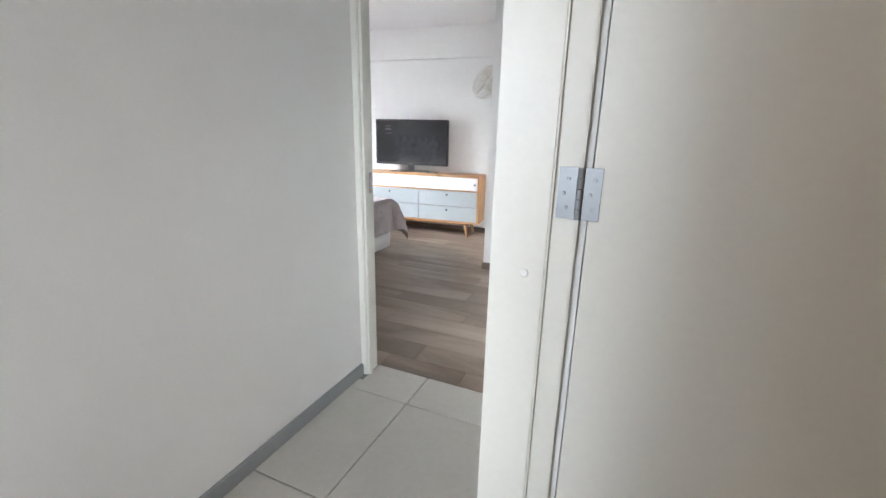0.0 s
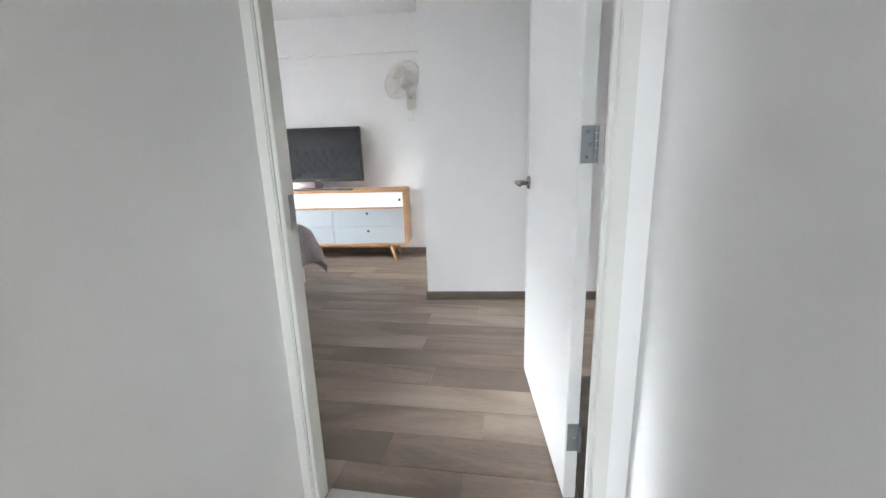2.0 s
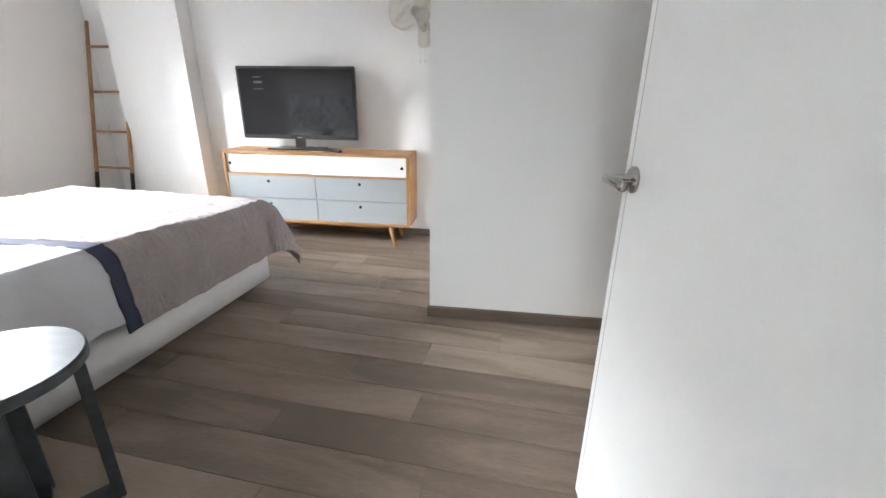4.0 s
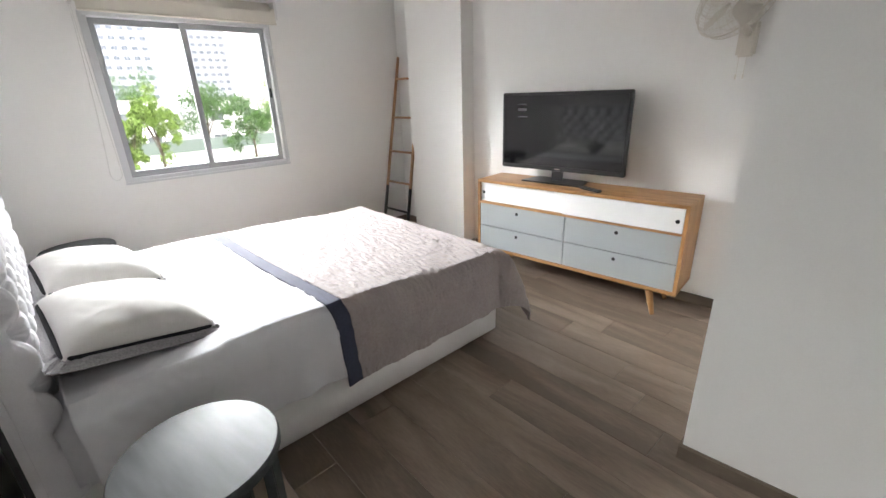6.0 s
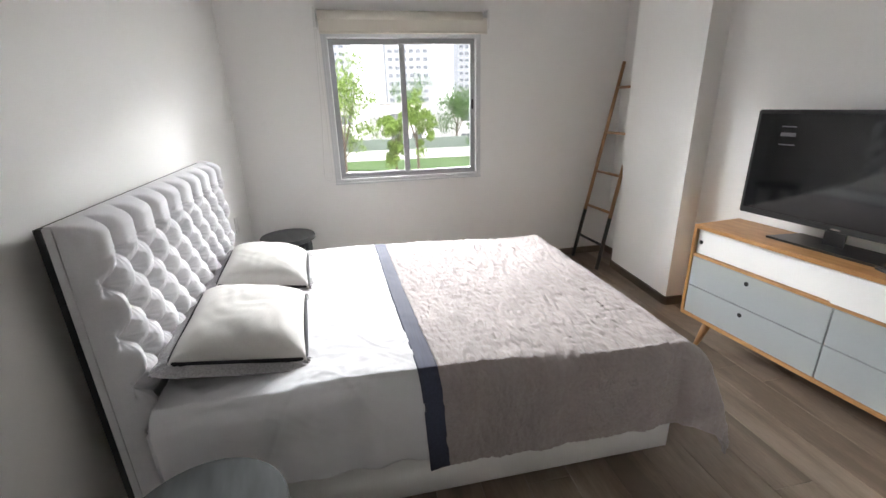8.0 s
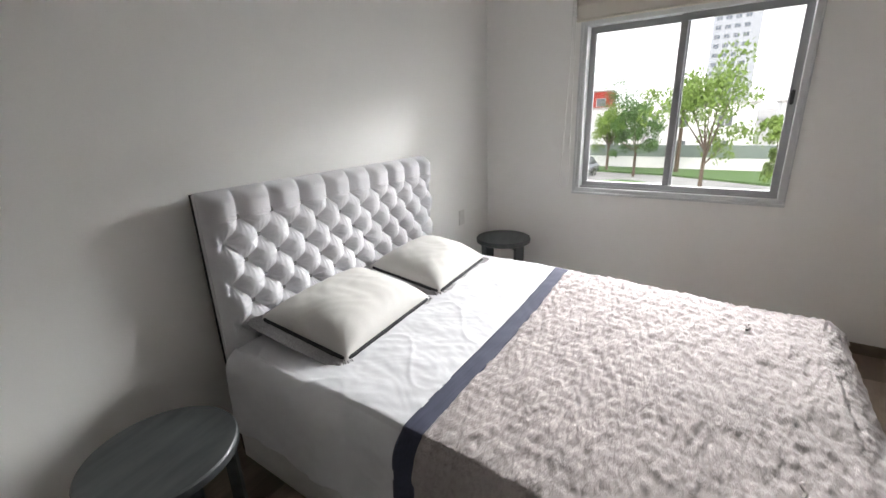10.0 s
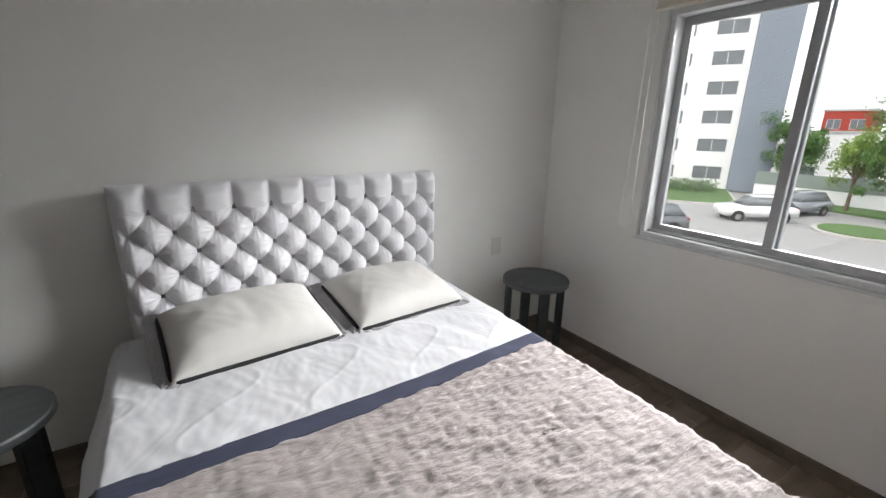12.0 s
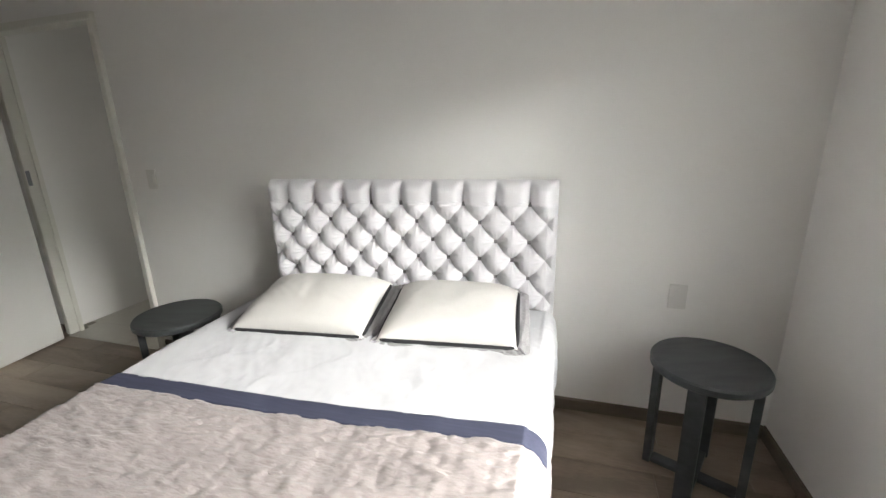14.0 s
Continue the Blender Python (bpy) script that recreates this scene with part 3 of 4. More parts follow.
def cloth(s0, s1, t0, t1, step, top, hem_x, hem_y, wrinkle, seedn, lift=0.0, skew=0.0):
    """A cover draped over the bed: s runs across (beyond the edges it hangs), t along the bed."""
    s = np.arange(s0, s1 + step / 2, step)
    t = np.linspace(t0, t1, max(3, int(round((t1 - t0) / step)) + 1))
    S, T = np.meshgrid(s, t)
    T = T + skew * (S - s0) / (s1 - s0)
    hx, cx = (BX1 - BX0) / 2 - 0.03, (BX0 + BX1) / 2
    dxs, ey = S - cx, np.maximum(T - (BY1 - 0.05), 0)
    ex = np.maximum(np.abs(dxs) - hx, 0)
    sg = np.sign(dxs)
    e = np.sqrt(ex ** 2 + ey ** 2) + 1e-9
    R = 0.07 + 0.045 * ey / e
    a = np.minimum(e / R, np.pi / 2)
    out = R * np.sin(a)
    down = R * (1 - np.cos(a)) + np.maximum(e - R * np.pi / 2, 0)
    corner = np.minimum(ex, ey)
    flare = 0.02 * np.clip(down / 0.3, 0, 1) + 0.35 * corner
    fold = 0.006 * np.clip(down / 0.25, 0, 1) * (np.sin(T * 23 + 2.0 * np.sin(T * 7)) + 0.6 * np.sin(T * 41 + S))
    ox, oy = ex / e, ey / e
    X = cx + sg * np.minimum(np.abs(dxs), hx) + sg * ox * (out + flare + fold + lift)
    Y = np.minimum(T, BY1 - 0.05) + oy * (out + flare + fold + lift)
    Z = top + lift - down * (1 - 0.12 * np.clip(corner * 4, 0, 1))
    Z = Z + 0.036 * (1 - np.clip((T - 0.8) / 1.1, 0, 1)) * np.clip(1 - down / 0.35, 0, 1)
    Z = Z + 0.008 * np.sin(S * 4.1 + 1) * np.sin(T * 3.3 + seedn) * (e < 0.02)
    W = wrinkle(S, T)
    nrm_up = np.cos(a)
    return X + sg * ox * np.sin(a) * W, Y + oy * np.sin(a) * W, Z + nrm_up * W


def fbm(S, T, fx, fy, seedn, octaves=4):
    r = np.random.default_rng(seedn)
    out = np.zeros_like(S)
    amp = 1.0
    for _ in range(octaves):
        p = r.uniform(0, 6.28, 6)
        q = 1.3 * np.sin(S * fx * 0.31 + p[0] + 1.7 * np.sin(T * fy * 0.23 + p[1]))
        w = 1.1 * np.sin(T * fy * 0.37 + p[2] + 1.4 * np.sin(S * fx * 0.19 + p[3]))
        out += amp * np.sin(S * fx + 2.2 * w + p[4]) * np.sin(T * fy + 2.2 * q + p[5])
        amp *= 0.6
        fx, fy = fx * 1.9, fy * 1.9
    return out


def sheet_wrinkle(S, T):
    ridge = 1 - np.abs(np.sin(S * 9 + 3 * T + 1.5 * np.sin(T * 11)))
    return 0.0026 * fbm(S, T, 15, 10, 5) + 0.003 * ridge ** 10 + 0.0006 * fbm(S, T, 60, 34, 6, 2)


def quilt_wrinkle(S, T):
    rows = np.abs(np.sin(np.pi * S / 0.045))
    return 0.0027 * fbm(S, T, 42, 190, 8, 2) + 0.003 * fbm(S, T, 26, 80, 12, 2) + 0.002 * rows ** 0.5 + 0.003 * fbm(S, T, 8, 10, 9, 2)


def plain(S, T):
    return 0.001 * fbm(S, T, 20, 20, 4, 2)


comforter = thing("comforter", pose(0, 0, 0), "white, navy-striped and taupe crinkled comforter spread over the bed", "bedding")
S0, S1 = BX0 - 0.27, BX1 + 0.35
SK = 0.11
for nm, t0, t1, mtl, wr, lift, s0, s1, lb in (
        ("white_section", 0.13, 0.962, SHEETM, sheet_wrinkle, 0.0, S0 + 0.02, S1 - 0.05, "smooth white cotton upper section"),
        ("stripe", 0.96, 1.032, STRIPEM, plain, 0.002, S0, S1, "navy woven stripe"),
        ("quilted_section", 1.03, BY1 + 0.3, TAUPE, quilt_wrinkle, 0.001, S0, S1, "taupe crinkled quilted section")):
    X, Y, Z = cloth(s0, s1, t0, t1, 0.007, BT, 0.2, 0.2, wr, 1, lift, SK)
    ob = new(nm, grid_mesh(nm, X, Y, Z, mtl))
    ob.parent = comforter
    so = ob.modifiers.new("thickness", "SOLIDIFY")
    so.thickness, so.offset = 0.008, -1
    tagged(ob, lb)
for i, (x, y) in enumerate(((1.36, 1.42), (1.87, 1.66), (1.25, 1.85), (2.1, 1.95), (1.62, 1.28), (2.2, 1.35))):
    bm = B()
    tube(bm, [(x - 0.028 + 0.008 * k, y + 0.004 * math.sin(k * 1.3 + i), BT + 0.011 + 0.002 * math.sin(k)) for k in range(8)], 0.0045, 6)
    part("tuft_tie", bm, TAUPE, comforter, "", True)


def pillow(m, w, d, h, label):
    p = thing("pillow", m, label, "pillow", "pillows on the bed")
    n = 60
    U, V = np.meshgrid(np.linspace(-1, 1, n), np.linspace(-1, 1, n))
    prof = np.clip((1 - np.abs(U) ** 2.6) * (1 - np.abs(V) ** 2.6), 0, 1) ** 0.42
    X, Y = U * w / 2 * (1 - 0.05 * (1 - V ** 2)), V * d / 2 * (1 - 0.05 * (1 - U ** 2))
    wr = 0.004 * fbm(X, Y, 16, 16, int(w * 1000) % 17, 3) * prof
    for nm, sgn in (("cover_top", 1), ("cover_back", -0.45)):
        ob = new(nm, grid_mesh(nm, X, Y, sgn * h * prof * 0.62 + wr, CREAMF))
        ob.parent = p
    rimp = [(math.copysign(abs(math.cos(a)) ** 0.12, math.cos(a)) * w / 2 * (0.985 - 0.04 * abs(math.sin(2 * a)) * 0), math.copysign(abs(math.sin(a)) ** 0.12, math.sin(a)) * d / 2 * 0.985, 0.004) for a in np.linspace(0, 2 * math.pi, 81)[:-1]]
    bm = B()
    tube(bm, rimp, 0.008, 8, True)
    part("piping", bm, BLACKF, p, "black piping", True)
    # the flat fringe border
    bm = B()
    loops = []
    r = random.Random(int(w * 1000))
    for sc, zz in ((0.0, 0.0), (0.016, 0.001), (0.032, -0.004), (0.048, -0.012)):
        loops.append([bm.verts.new((x + math.copysign(sc, x) * (abs(x) > w * 0.42), y + math.copysign(sc, y) * (abs(y) > d * 0.40), zz + r.uniform(-0.005, 0.005))) for x, y, _ in rimp])
    k = len(rimp)
    for a, b in zip(loops, loops[1:]):
        for i in range(k):
            bm.faces.new((a[i], a[(i + 1) % k], b[(i + 1) % k], b[i]))
    fr = part("fringe", bm, FRINGE, p, "grey fringed border")
    so = fr.modifiers.new("thickness", "SOLIDIFY")
    so.thickness = 0.006
    return p


pillow(Matrix.Translation((2.02, 0.425, 0.642)) @ Matrix.Rotation(radians(6), 4, "Z") @ Matrix.Rotation(radians(-10), 4, "X"), 0.6, 0.44, 0.18, "cream pillow with black piping and grey fringe near the door side")
pillow(Matrix.Translation((1.38, 0.385, 0.645)) @ Matrix.Rotation(radians(6), 4, "Z") @ Matrix.Rotation(radians(-10), 4, "X"), 0.56, 0.42, 0.18, "cream pillow with black piping and grey fringe near the window side")


# ---- stools ----
def stool(m, label):
    st = thing("stool", m, label, "side table", "round stools beside the bed")
    bm = B()
    lathe(bm, [(0.0, 0.502), (0.196, 0.502), (0.203, 0.508), (0.203, 0.53), (0.198, 0.537), (0.0, 0.538)], 56)
    part("top", bm, STOOLM, st, "", False)
    for i in range(4):
        a = radians(45 + 90 * i)
        mm = Matrix.Rotation(a, 4, "Z")
        bm = B()
        vs = box(bm, 0.155, -0.03, 0.0, 0.185, 0.03, 0.502, mm, 0.003)
        part("leg", bm, STOOLM, st)
    for i in range(2):
        mm = Matrix.Rotation(radians(45 + 90 * i), 4, "Z")
        bm = B()
        box(bm, -0.1545, -0.024, 0.004 + 0.0305 * i * 0, 0.1545, 0.024, 0.03 - 0.004 * i, mm, 0.002)
        part("base_runner", bm, STOOLM, st)
        bm = B()
        box(bm, -0.1545, -0.02, 0.47, 0.1545, 0.02, 0.5015 - 0.004 * i, mm, 0.002)
        part("top_runner", bm, STOOLM, st)
    return st


stool(pose(2.83, 0.465, 0, 0, 0, 12), "dark grey painted round stool by the door side of the bed")
stool(pose(0.38, 0.34, 0, 0, 0, 20), "dark grey painted round stool in the corner below the window")

# ---- dresser ----
ang = math.degrees(math.atan2(0.172, 1.5))
dm = pose(1.616, 2.843, 0, 0, 0, ang - 0.8)
DW, DD, DZ0, DZ1 = 1.532, 0.345, 0.175, 0.754
dresser = thing("dresser", dm, "oak dresser with white sliding doors and grey drawers", "dresser")
bm = B()
box(bm, 0, 0, DZ1 - 0.022, DW, DD, DZ1, bevel=0.003)
part("top", bm, OAK, dresser)
bm = B()
box(bm, 0, 0, DZ0, DW, DD, DZ0 + 0.022, bevel=0.003)
part("bottom", bm, OAK, dresser)
for x in (0, DW - 0.022):
    bm = B()
    box(bm, x, 0, DZ0 + 0.0225, x + 0.022, DD, DZ1 - 0.0225, bevel=0.002)
    part("side", bm, OAKZ, dresser)
bm = B()
box(bm, 0.0225, DD - 0.012, DZ0 + 0.0225, DW - 0.0225, DD - 0.004, DZ1 - 0.0225)
part("back", bm, OAK, dresser)
MID1 = 0.563
bm = B()
box(bm, 0.0225, 0.002, MID1, DW - 0.0225, DD - 0.013, MID1 + 0.016, bevel=0.002)
part("shelf", bm, OAK, dresser)


def front(nm, x0, x1, z0, z1, y, mtl, holex, holez, lb):
    bm = B()
    box(bm, x0, y, z0, x1, y + 0.018, z1, bevel=0.0025)
    p = part(nm, bm, mtl, dresser, lb)
    # A flat dark disc stands for the shade inside the finger hole.
    bm = B()
    lathe(bm, [(0.0, 0), (0.0125, 0.0), (0.0125, 0.0012), (0.0, 0.0012)], 24, Matrix.Translation((holex, y - 0.0002, holez)) @ Matrix.Rotation(radians(90), 4, "X"))
    part("finger_hole_shade", bm, HOLE_JOINT, p, "round dark disc for the shade in a finger hole")


ZT = DZ1 - 0.025
front("sliding_door", 0.024, 0.765, MID1 + 0.018, ZT, 0.018, DRW, 0.05, 0.652, "white lacquered sliding door")
front("sliding_door", 0.745, DW - 0.024, MID1 + 0.018, ZT, -0.001, DRW, DW - 0.055, 0.652, "white lacquered sliding door")
zmid = 0.378
for z0, z1 in ((DZ0 + 0.024, zmid - 0.002), (zmid + 0.002, MID1 - 0.002)):
    front("drawer", 0.024, DW / 2 - 0.002, z0, z1, 0.003, DRG, 0.37, z1 - 0.045, "grey lacquered drawer front")
    front("drawer", DW / 2 + 0.002, DW - 0.024, z0, z1, 0.003, DRG, 1.13, z1 - 0.045, "grey lacquered drawer front")
bm = B()
box(bm, 0.13, 0.06, DZ0 - 0.03, DW - 0.13, 0.085, DZ0 - 0.0005, bevel=0.002)
part("base_rail", bm, OAK, dresser)
bm = B()
box(bm, 0.13, DD - 0.085, DZ0 - 0.03, DW - 0.13, DD - 0.06, DZ0 - 0.0005, bevel=0.002)
part("base_rail", bm, OAK, dresser)
for x, s in ((0.17, -1), (DW - 0.17, 1)):
    for y, q in ((0.045, -1), (DD - 0.045, 1)):
        bm = B()
        rod(bm, (x + s * 0.045, y + q * 0.012, 0.0), (x, y, DZ0 - 0.001), 0.014, 0.025, 20)
        part("leg", bm, OAKZ, dresser, "", True)

# ---- television ----
TW, TH = 0.98, 0.558
tv = thing("television", dm @ pose(0.085, 0.215, DZ1), "black flat-screen television standing on the dresser", "television")
Z0 = 0.08
bm = B()
box(bm, 0, 0, Z0, TW, 0.035, Z0 + TH, bevel=0.006)
part("bezel", bm, PLASTIC, tv)
bm = B()
box(bm, 0.16, 0.0355, Z0 + 0.06, TW - 0.16, 0.075, Z0 + TH - 0.1, bevel=0.015)
part("rear_housing", bm, PLASTIC, tv)
bm = B()
box(bm, 0.02, -0.0012, Z0 + 0.032, TW - 0.02, -0.0003, Z0 + TH - 0.02)
scr = part("screen", bm, SCREEN, tv, "glossy dark screen")
for k, (w, h) in enumerate(((0.07, 0.006), (0.075, 0.018), (0.08, 0.007))):
    bm = B()
    box(bm, 0.14, -0.0018, Z0 + TH - 0.085 - 0.045 * k, 0.14 + w, -0.0013, Z0 + TH - 0.085 - 0.045 * k + h)
    part("menu_line", bm, MARKS, scr, "dim grey line of on-screen text")
bm = B()
box(bm, TW / 2 - 0.02, -0.0012, Z0 + 0.01, TW / 2 + 0.02, -0.0002, Z0 + 0.018)
part("badge", bm, STEEL, tv)
bm = B()
prism(bm, [(TW / 2 - 0.045, 0.006), (TW / 2 + 0.045, 0.006), (TW / 2 + 0.035, 0.034), (TW / 2 - 0.035, 0.034)], 0.012, Z0 - 0.0005)
part("neck", bm, PLASTIC, tv)
bm = B()
prism(bm, [(TW / 2 - 0.24, -0.1), (TW / 2 + 0.24, -0.1), (TW / 2 + 0.2, 0.1), (TW / 2 - 0.2, 0.1)], 0.0005, 0.012)
part("base", bm, PLASTIC, tv)
remote = thing("remote_control", dm @ pose(0.9, 0.075, DZ1 + 0.0005, 0, 0, -24), "black remote control lying on the dresser", "remote control")
bm = B()
box(bm, -0.09, -0.022, 0, 0.09, 0.022, 0.018, bevel=0.006)
part("body", bm, PLASTIC, remote)
for i in range(5):
    bm = B()
    rod(bm, (-0.06 + 0.028 * i, 0, 0.018), (-0.06 + 0.028 * i, 0, 0.0195), 0.006)
    part("key", bm, RUBBER, remote)

# ---- leaning ladder ----
ladder = thing("ladder", pose(0.025, 2.945, 0, 0, 0, 3), "decorative wooden leaning ladder with black dipped feet", "ladder")


def rail_at(s, f):
    return Vector((0.035 + 0.015 * f if s == 0 else 0.43 - 0.035 * f, 0.35 * f, 1.775 * f + 0.002))


for s in (0, 1):
    bm = B()
    rod(bm, rail_at(s, 0.265), rail_at(s, 1), 0.0165, 0.015, 16)
    rl = part("rail", bm, LADDERW, ladder, "", True)
    bm = B()
    rod(bm, rail_at(s, 0), rail_at(s, 0.265), 0.0168, 0.0168, 16)
    part("dipped_foot", bm, BLACKP, rl, "black painted foot", True)
for i, f in enumerate((0.125, 0.29, 0.47, 0.665, 0.88)):
    bm = B()
    rod(bm, rail_at(0, f), rail_at(1, f), 0.0115, seg=14)
    part("rung", bm, BLACKP if i == 0 else LADDERW, ladder, "black painted rung" if i == 0 else "", True)

# ---- wall fan ----
fan = thing("wall_fan", pose(3.17, 3.352, 1.66), "off-white wall-mounted fan with a wire grille", "fan")
bm = B()
box(bm, -0.045, -0.035, -0.12, 0.045, 0.012, 0.06, bevel=0.012)
part("wall_mount", bm, FANPL, fan)
bm = B()
tube(bm, [(0, -0.03, 0.0), (-0.005, -0.09, 0.02), (-0.01, -0.13, 0.06), (-0.01, -0.14, 0.1)], 0.02, 12)
part("arm", bm, FANPL, fan, "", True)
FM = Matrix.Translation((-0.02, -0.17, 0.13)) @ Matrix.Rotation(radians(-25), 4, "Z") @ Matrix.Rotation(radians(62), 4, "X")
bm = B()
lathe(bm, [(0.0, -0.13), (0.045, -0.125), (0.06, -0.08), (0.058, -0.02), (0.03, 0.0), (0.0, 0.0)], 28, FM)
part("motor", bm, FANPL, fan, "", True)
bm = B()
for rr, zz in ((0.2, 0.04), (0.196, 0.055), (0.185, 0.085), (0.14, 0.11), (0.08, 0.12), (0.19, 0.0), (0.13, -0.02)):
    tube(bm, [FM @ Vector((rr * math.cos(a), rr * math.sin(a), zz)) for a in np.linspace(0, 2 * math.pi, 49)[:-1]], 0.004 if rr == 0.2 else 0.0016, 6, True)
for k in range(60):
    a = 2 * math.pi * k / 60
    tube(bm, [FM @ Vector((r0 * math.cos(a), r0 * math.sin(a), z0)) for r0, z0 in ((0.045, 0.122), (0.14, 0.11), (0.185, 0.085), (0.2, 0.04), (0.19, 0.0), (0.13, -0.02), (0.05, -0.02))], 0.0011, 4)
part("grille", bm, FANPL, fan)
bm = B()
lathe(bm, [(0.0, 0.118), (0.045, 0.118), (0.045, 0.126), (0.0, 0.128)], 28, FM)
part("badge", bm, FANPL, fan)
for k in range(3):
    bm = B()
    rot = Matrix.Rotation(2 * math.pi * k / 3, 4, "Z") @ Matrix.Rotation(radians(18), 4, "X")
    pts = [FM @ Matrix.Translation((0, 0, 0.05)) @ rot @ Vector(c) for c in ((0.03, -0.02, 0), (0.1, -0.06, 0), (0.17, -0.05, 0), (0.178, 0.02, 0), (0.1, 0.045, 0), (0.03, 0.02, 0))]
    bm.faces.new([bm.verts.new(p) for p in pts])
    so = part("blade", bm, FANPL, fan).modifiers.new("thickness", "SOLIDIFY")
    so.thickness = 0.003
for x in (-0.02, 0.015):
    bm = B()
    rod(bm, (x, -0.036, -0.03), (x, -0.036, -0.2 - 0.5 * abs(x)), 0.0012, seg=6)
    rod(bm, (x, -0.036, -0.2 - 0.5 * abs(x)), (x, -0.036, -0.225 - 0.5 * abs(x)), 0.005, 0.004, seg=8)
    part("pull_cord", bm, FANPL, fan)


# ---- switch and outlet ----
def plate(name, m, label, category):
    p = thing(name, m, label, category)
    bm = B()
    box(bm, -0.037, -0.0002, -0.058, 0.037, 0.007, 0.058, bevel=0.002)
    part("plate", bm, WPLAST, p)
    bm = B()
    box(bm, -0.018, 0.0071, -0.03, 0.018, 0.0105, 0.03, bevel=0.0015)
    part("insert", bm, WPLAST, p)


plate("light_switch", pose(3.385, 0.0005, 1.17), "white light switch plate beside the doorway", "light switch")
plate("wall_outlet", pose(0.433, 0.0005, 0.665), "white wall outlet plate above the corner stool", "outlet")

# ---- outside ----
GZ = -4.2
bm = B()
box(bm, -900, -900, GZ - 0.3, 60, 900, GZ)
structure("ground", bm, ASPHALT, "pale asphalt street and forecourt", "road")


def lawn(name, pts, label):
    bm = B()
    prism(bm, pts, GZ - 0.02, GZ + 0.16)
    structure(name, bm, GRASS, label, "lawn")


def curb(pts, closed=False):
    bm = B()
    tot = pts + ([pts[0]] if closed else [])
    for a, b in zip(tot, tot[1:]):
        a, b = Vector(a), Vector(b)
        d = (b - a).normalized()
        n = Vector((-d.y, d.x)) * 0.09
        prism(bm, [a - n, b - n, b + n, a + n], GZ - 0.02, GZ + 0.18)
    structure("kerb", bm, CONC, "pale concrete kerb beside the street", "kerb")


def building(name, m, w, d, storeys, fh, cols, label, wallm, win_w, win_h, stripe=None, roof=True, glass=None):
    """Front face on its own y = 0 plane, x from 0 to w."""
    b = thing(name, m, label, "building")
    bm = B()
    box(bm, 0, 0.12, 0, w, d, storeys * fh + 0.6)
    # piers and bands stand proud, so that the windows lie back in real openings
    for f in range(storeys + 1):
        z0 = 0 if f == 0 else (f - 1) * fh + 0.95 + win_h
        z1 = f * fh + 0.95 if f < storeys else storeys * fh + 0.6
        box(bm, 0, 0, z0, w, 0.1195, z1)
    for f in range(storeys):
        xs = [0.0]
        for c in cols:
            xs += [c - win_w(c) / 2, c + win_w(c) / 2]
        xs.append(w)
        for x0, x1 in zip(xs[::2], xs[1::2]):
            box(bm, x0, 0, f * fh + 0.95, x1, 0.1195, f * fh + 0.95 + win_h)
    part("wall", bm, wallm, b)
    if roof:
        bm = B()
        box(bm, -0.15, -0.15, storeys * fh + 0.601, w + 0.15, d + 0.15, storeys * fh + 0.85)
        part("roof", bm, CONC, b)
    shared = {}
    for f in range(storeys):
        for c in cols:
            ww = win_w(c)
            if ww not in shared:
                bm = B()
                box(bm, -ww / 2, 0, 0, ww / 2, 0.03, win_h)
                g = mesh_of("window", bm, glass or DGLASS)
                bm = B()
                for a0, a1 in ((-ww / 2, -ww / 2 + 0.06), (-0.03, 0.03), (ww / 2 - 0.06, ww / 2)):
                    box(bm, a0, 0, 0, a1, 0.025, win_h)
                box(bm, -ww / 2, 0, 0, ww / 2, 0.025, 0.06)
                box(bm, -ww / 2, 0, win_h - 0.06, ww / 2, 0.025, win_h)
                shared[ww] = (g, mesh_of("window_frame", bm, ALU))
            wo = new("window", shared[ww][0])
            wo.parent = b
            wo.location = (c, 0.085, f * fh + 0.95)
            fo = new("window_frame", shared[ww][1])
            fo.parent = wo
            fo.location = (0, -0.027, 0)
    if stripe:
        bm = B()
        box(bm, stripe[0], -0.8, 0, stripe[1], 4, storeys * fh + 1.2)
        part("stair_tower", bm, FACBLUE, b, "blue-grey rendered tower")
    return b


random.seed(7)


def leaf_cluster(bm, c, r, n, size, rnd):
    for _ in range(n):
        d = Vector((rnd.gauss(0, 1), rnd.gauss(0, 1), rnd.gauss(0, 0.8)))
        d = d.normalized() * r * rnd.random() ** 0.4
        p = Vector(c) + d
        q = Euler((rnd.uniform(0, 6.28), rnd.uniform(0, 6.28), rnd.uniform(0, 6.28))).to_matrix()
        s = size * rnd.uniform(0.6, 1.3)
        vs = [bm.verts.new(p + q @ Vector(v)) for v in ((-s, 0, 0), (0, -s * 0.45, 0.1 * s), (s, 0, 0), (0, s * 0.45, 0.1 * s))]
        bm.faces.new(vs)


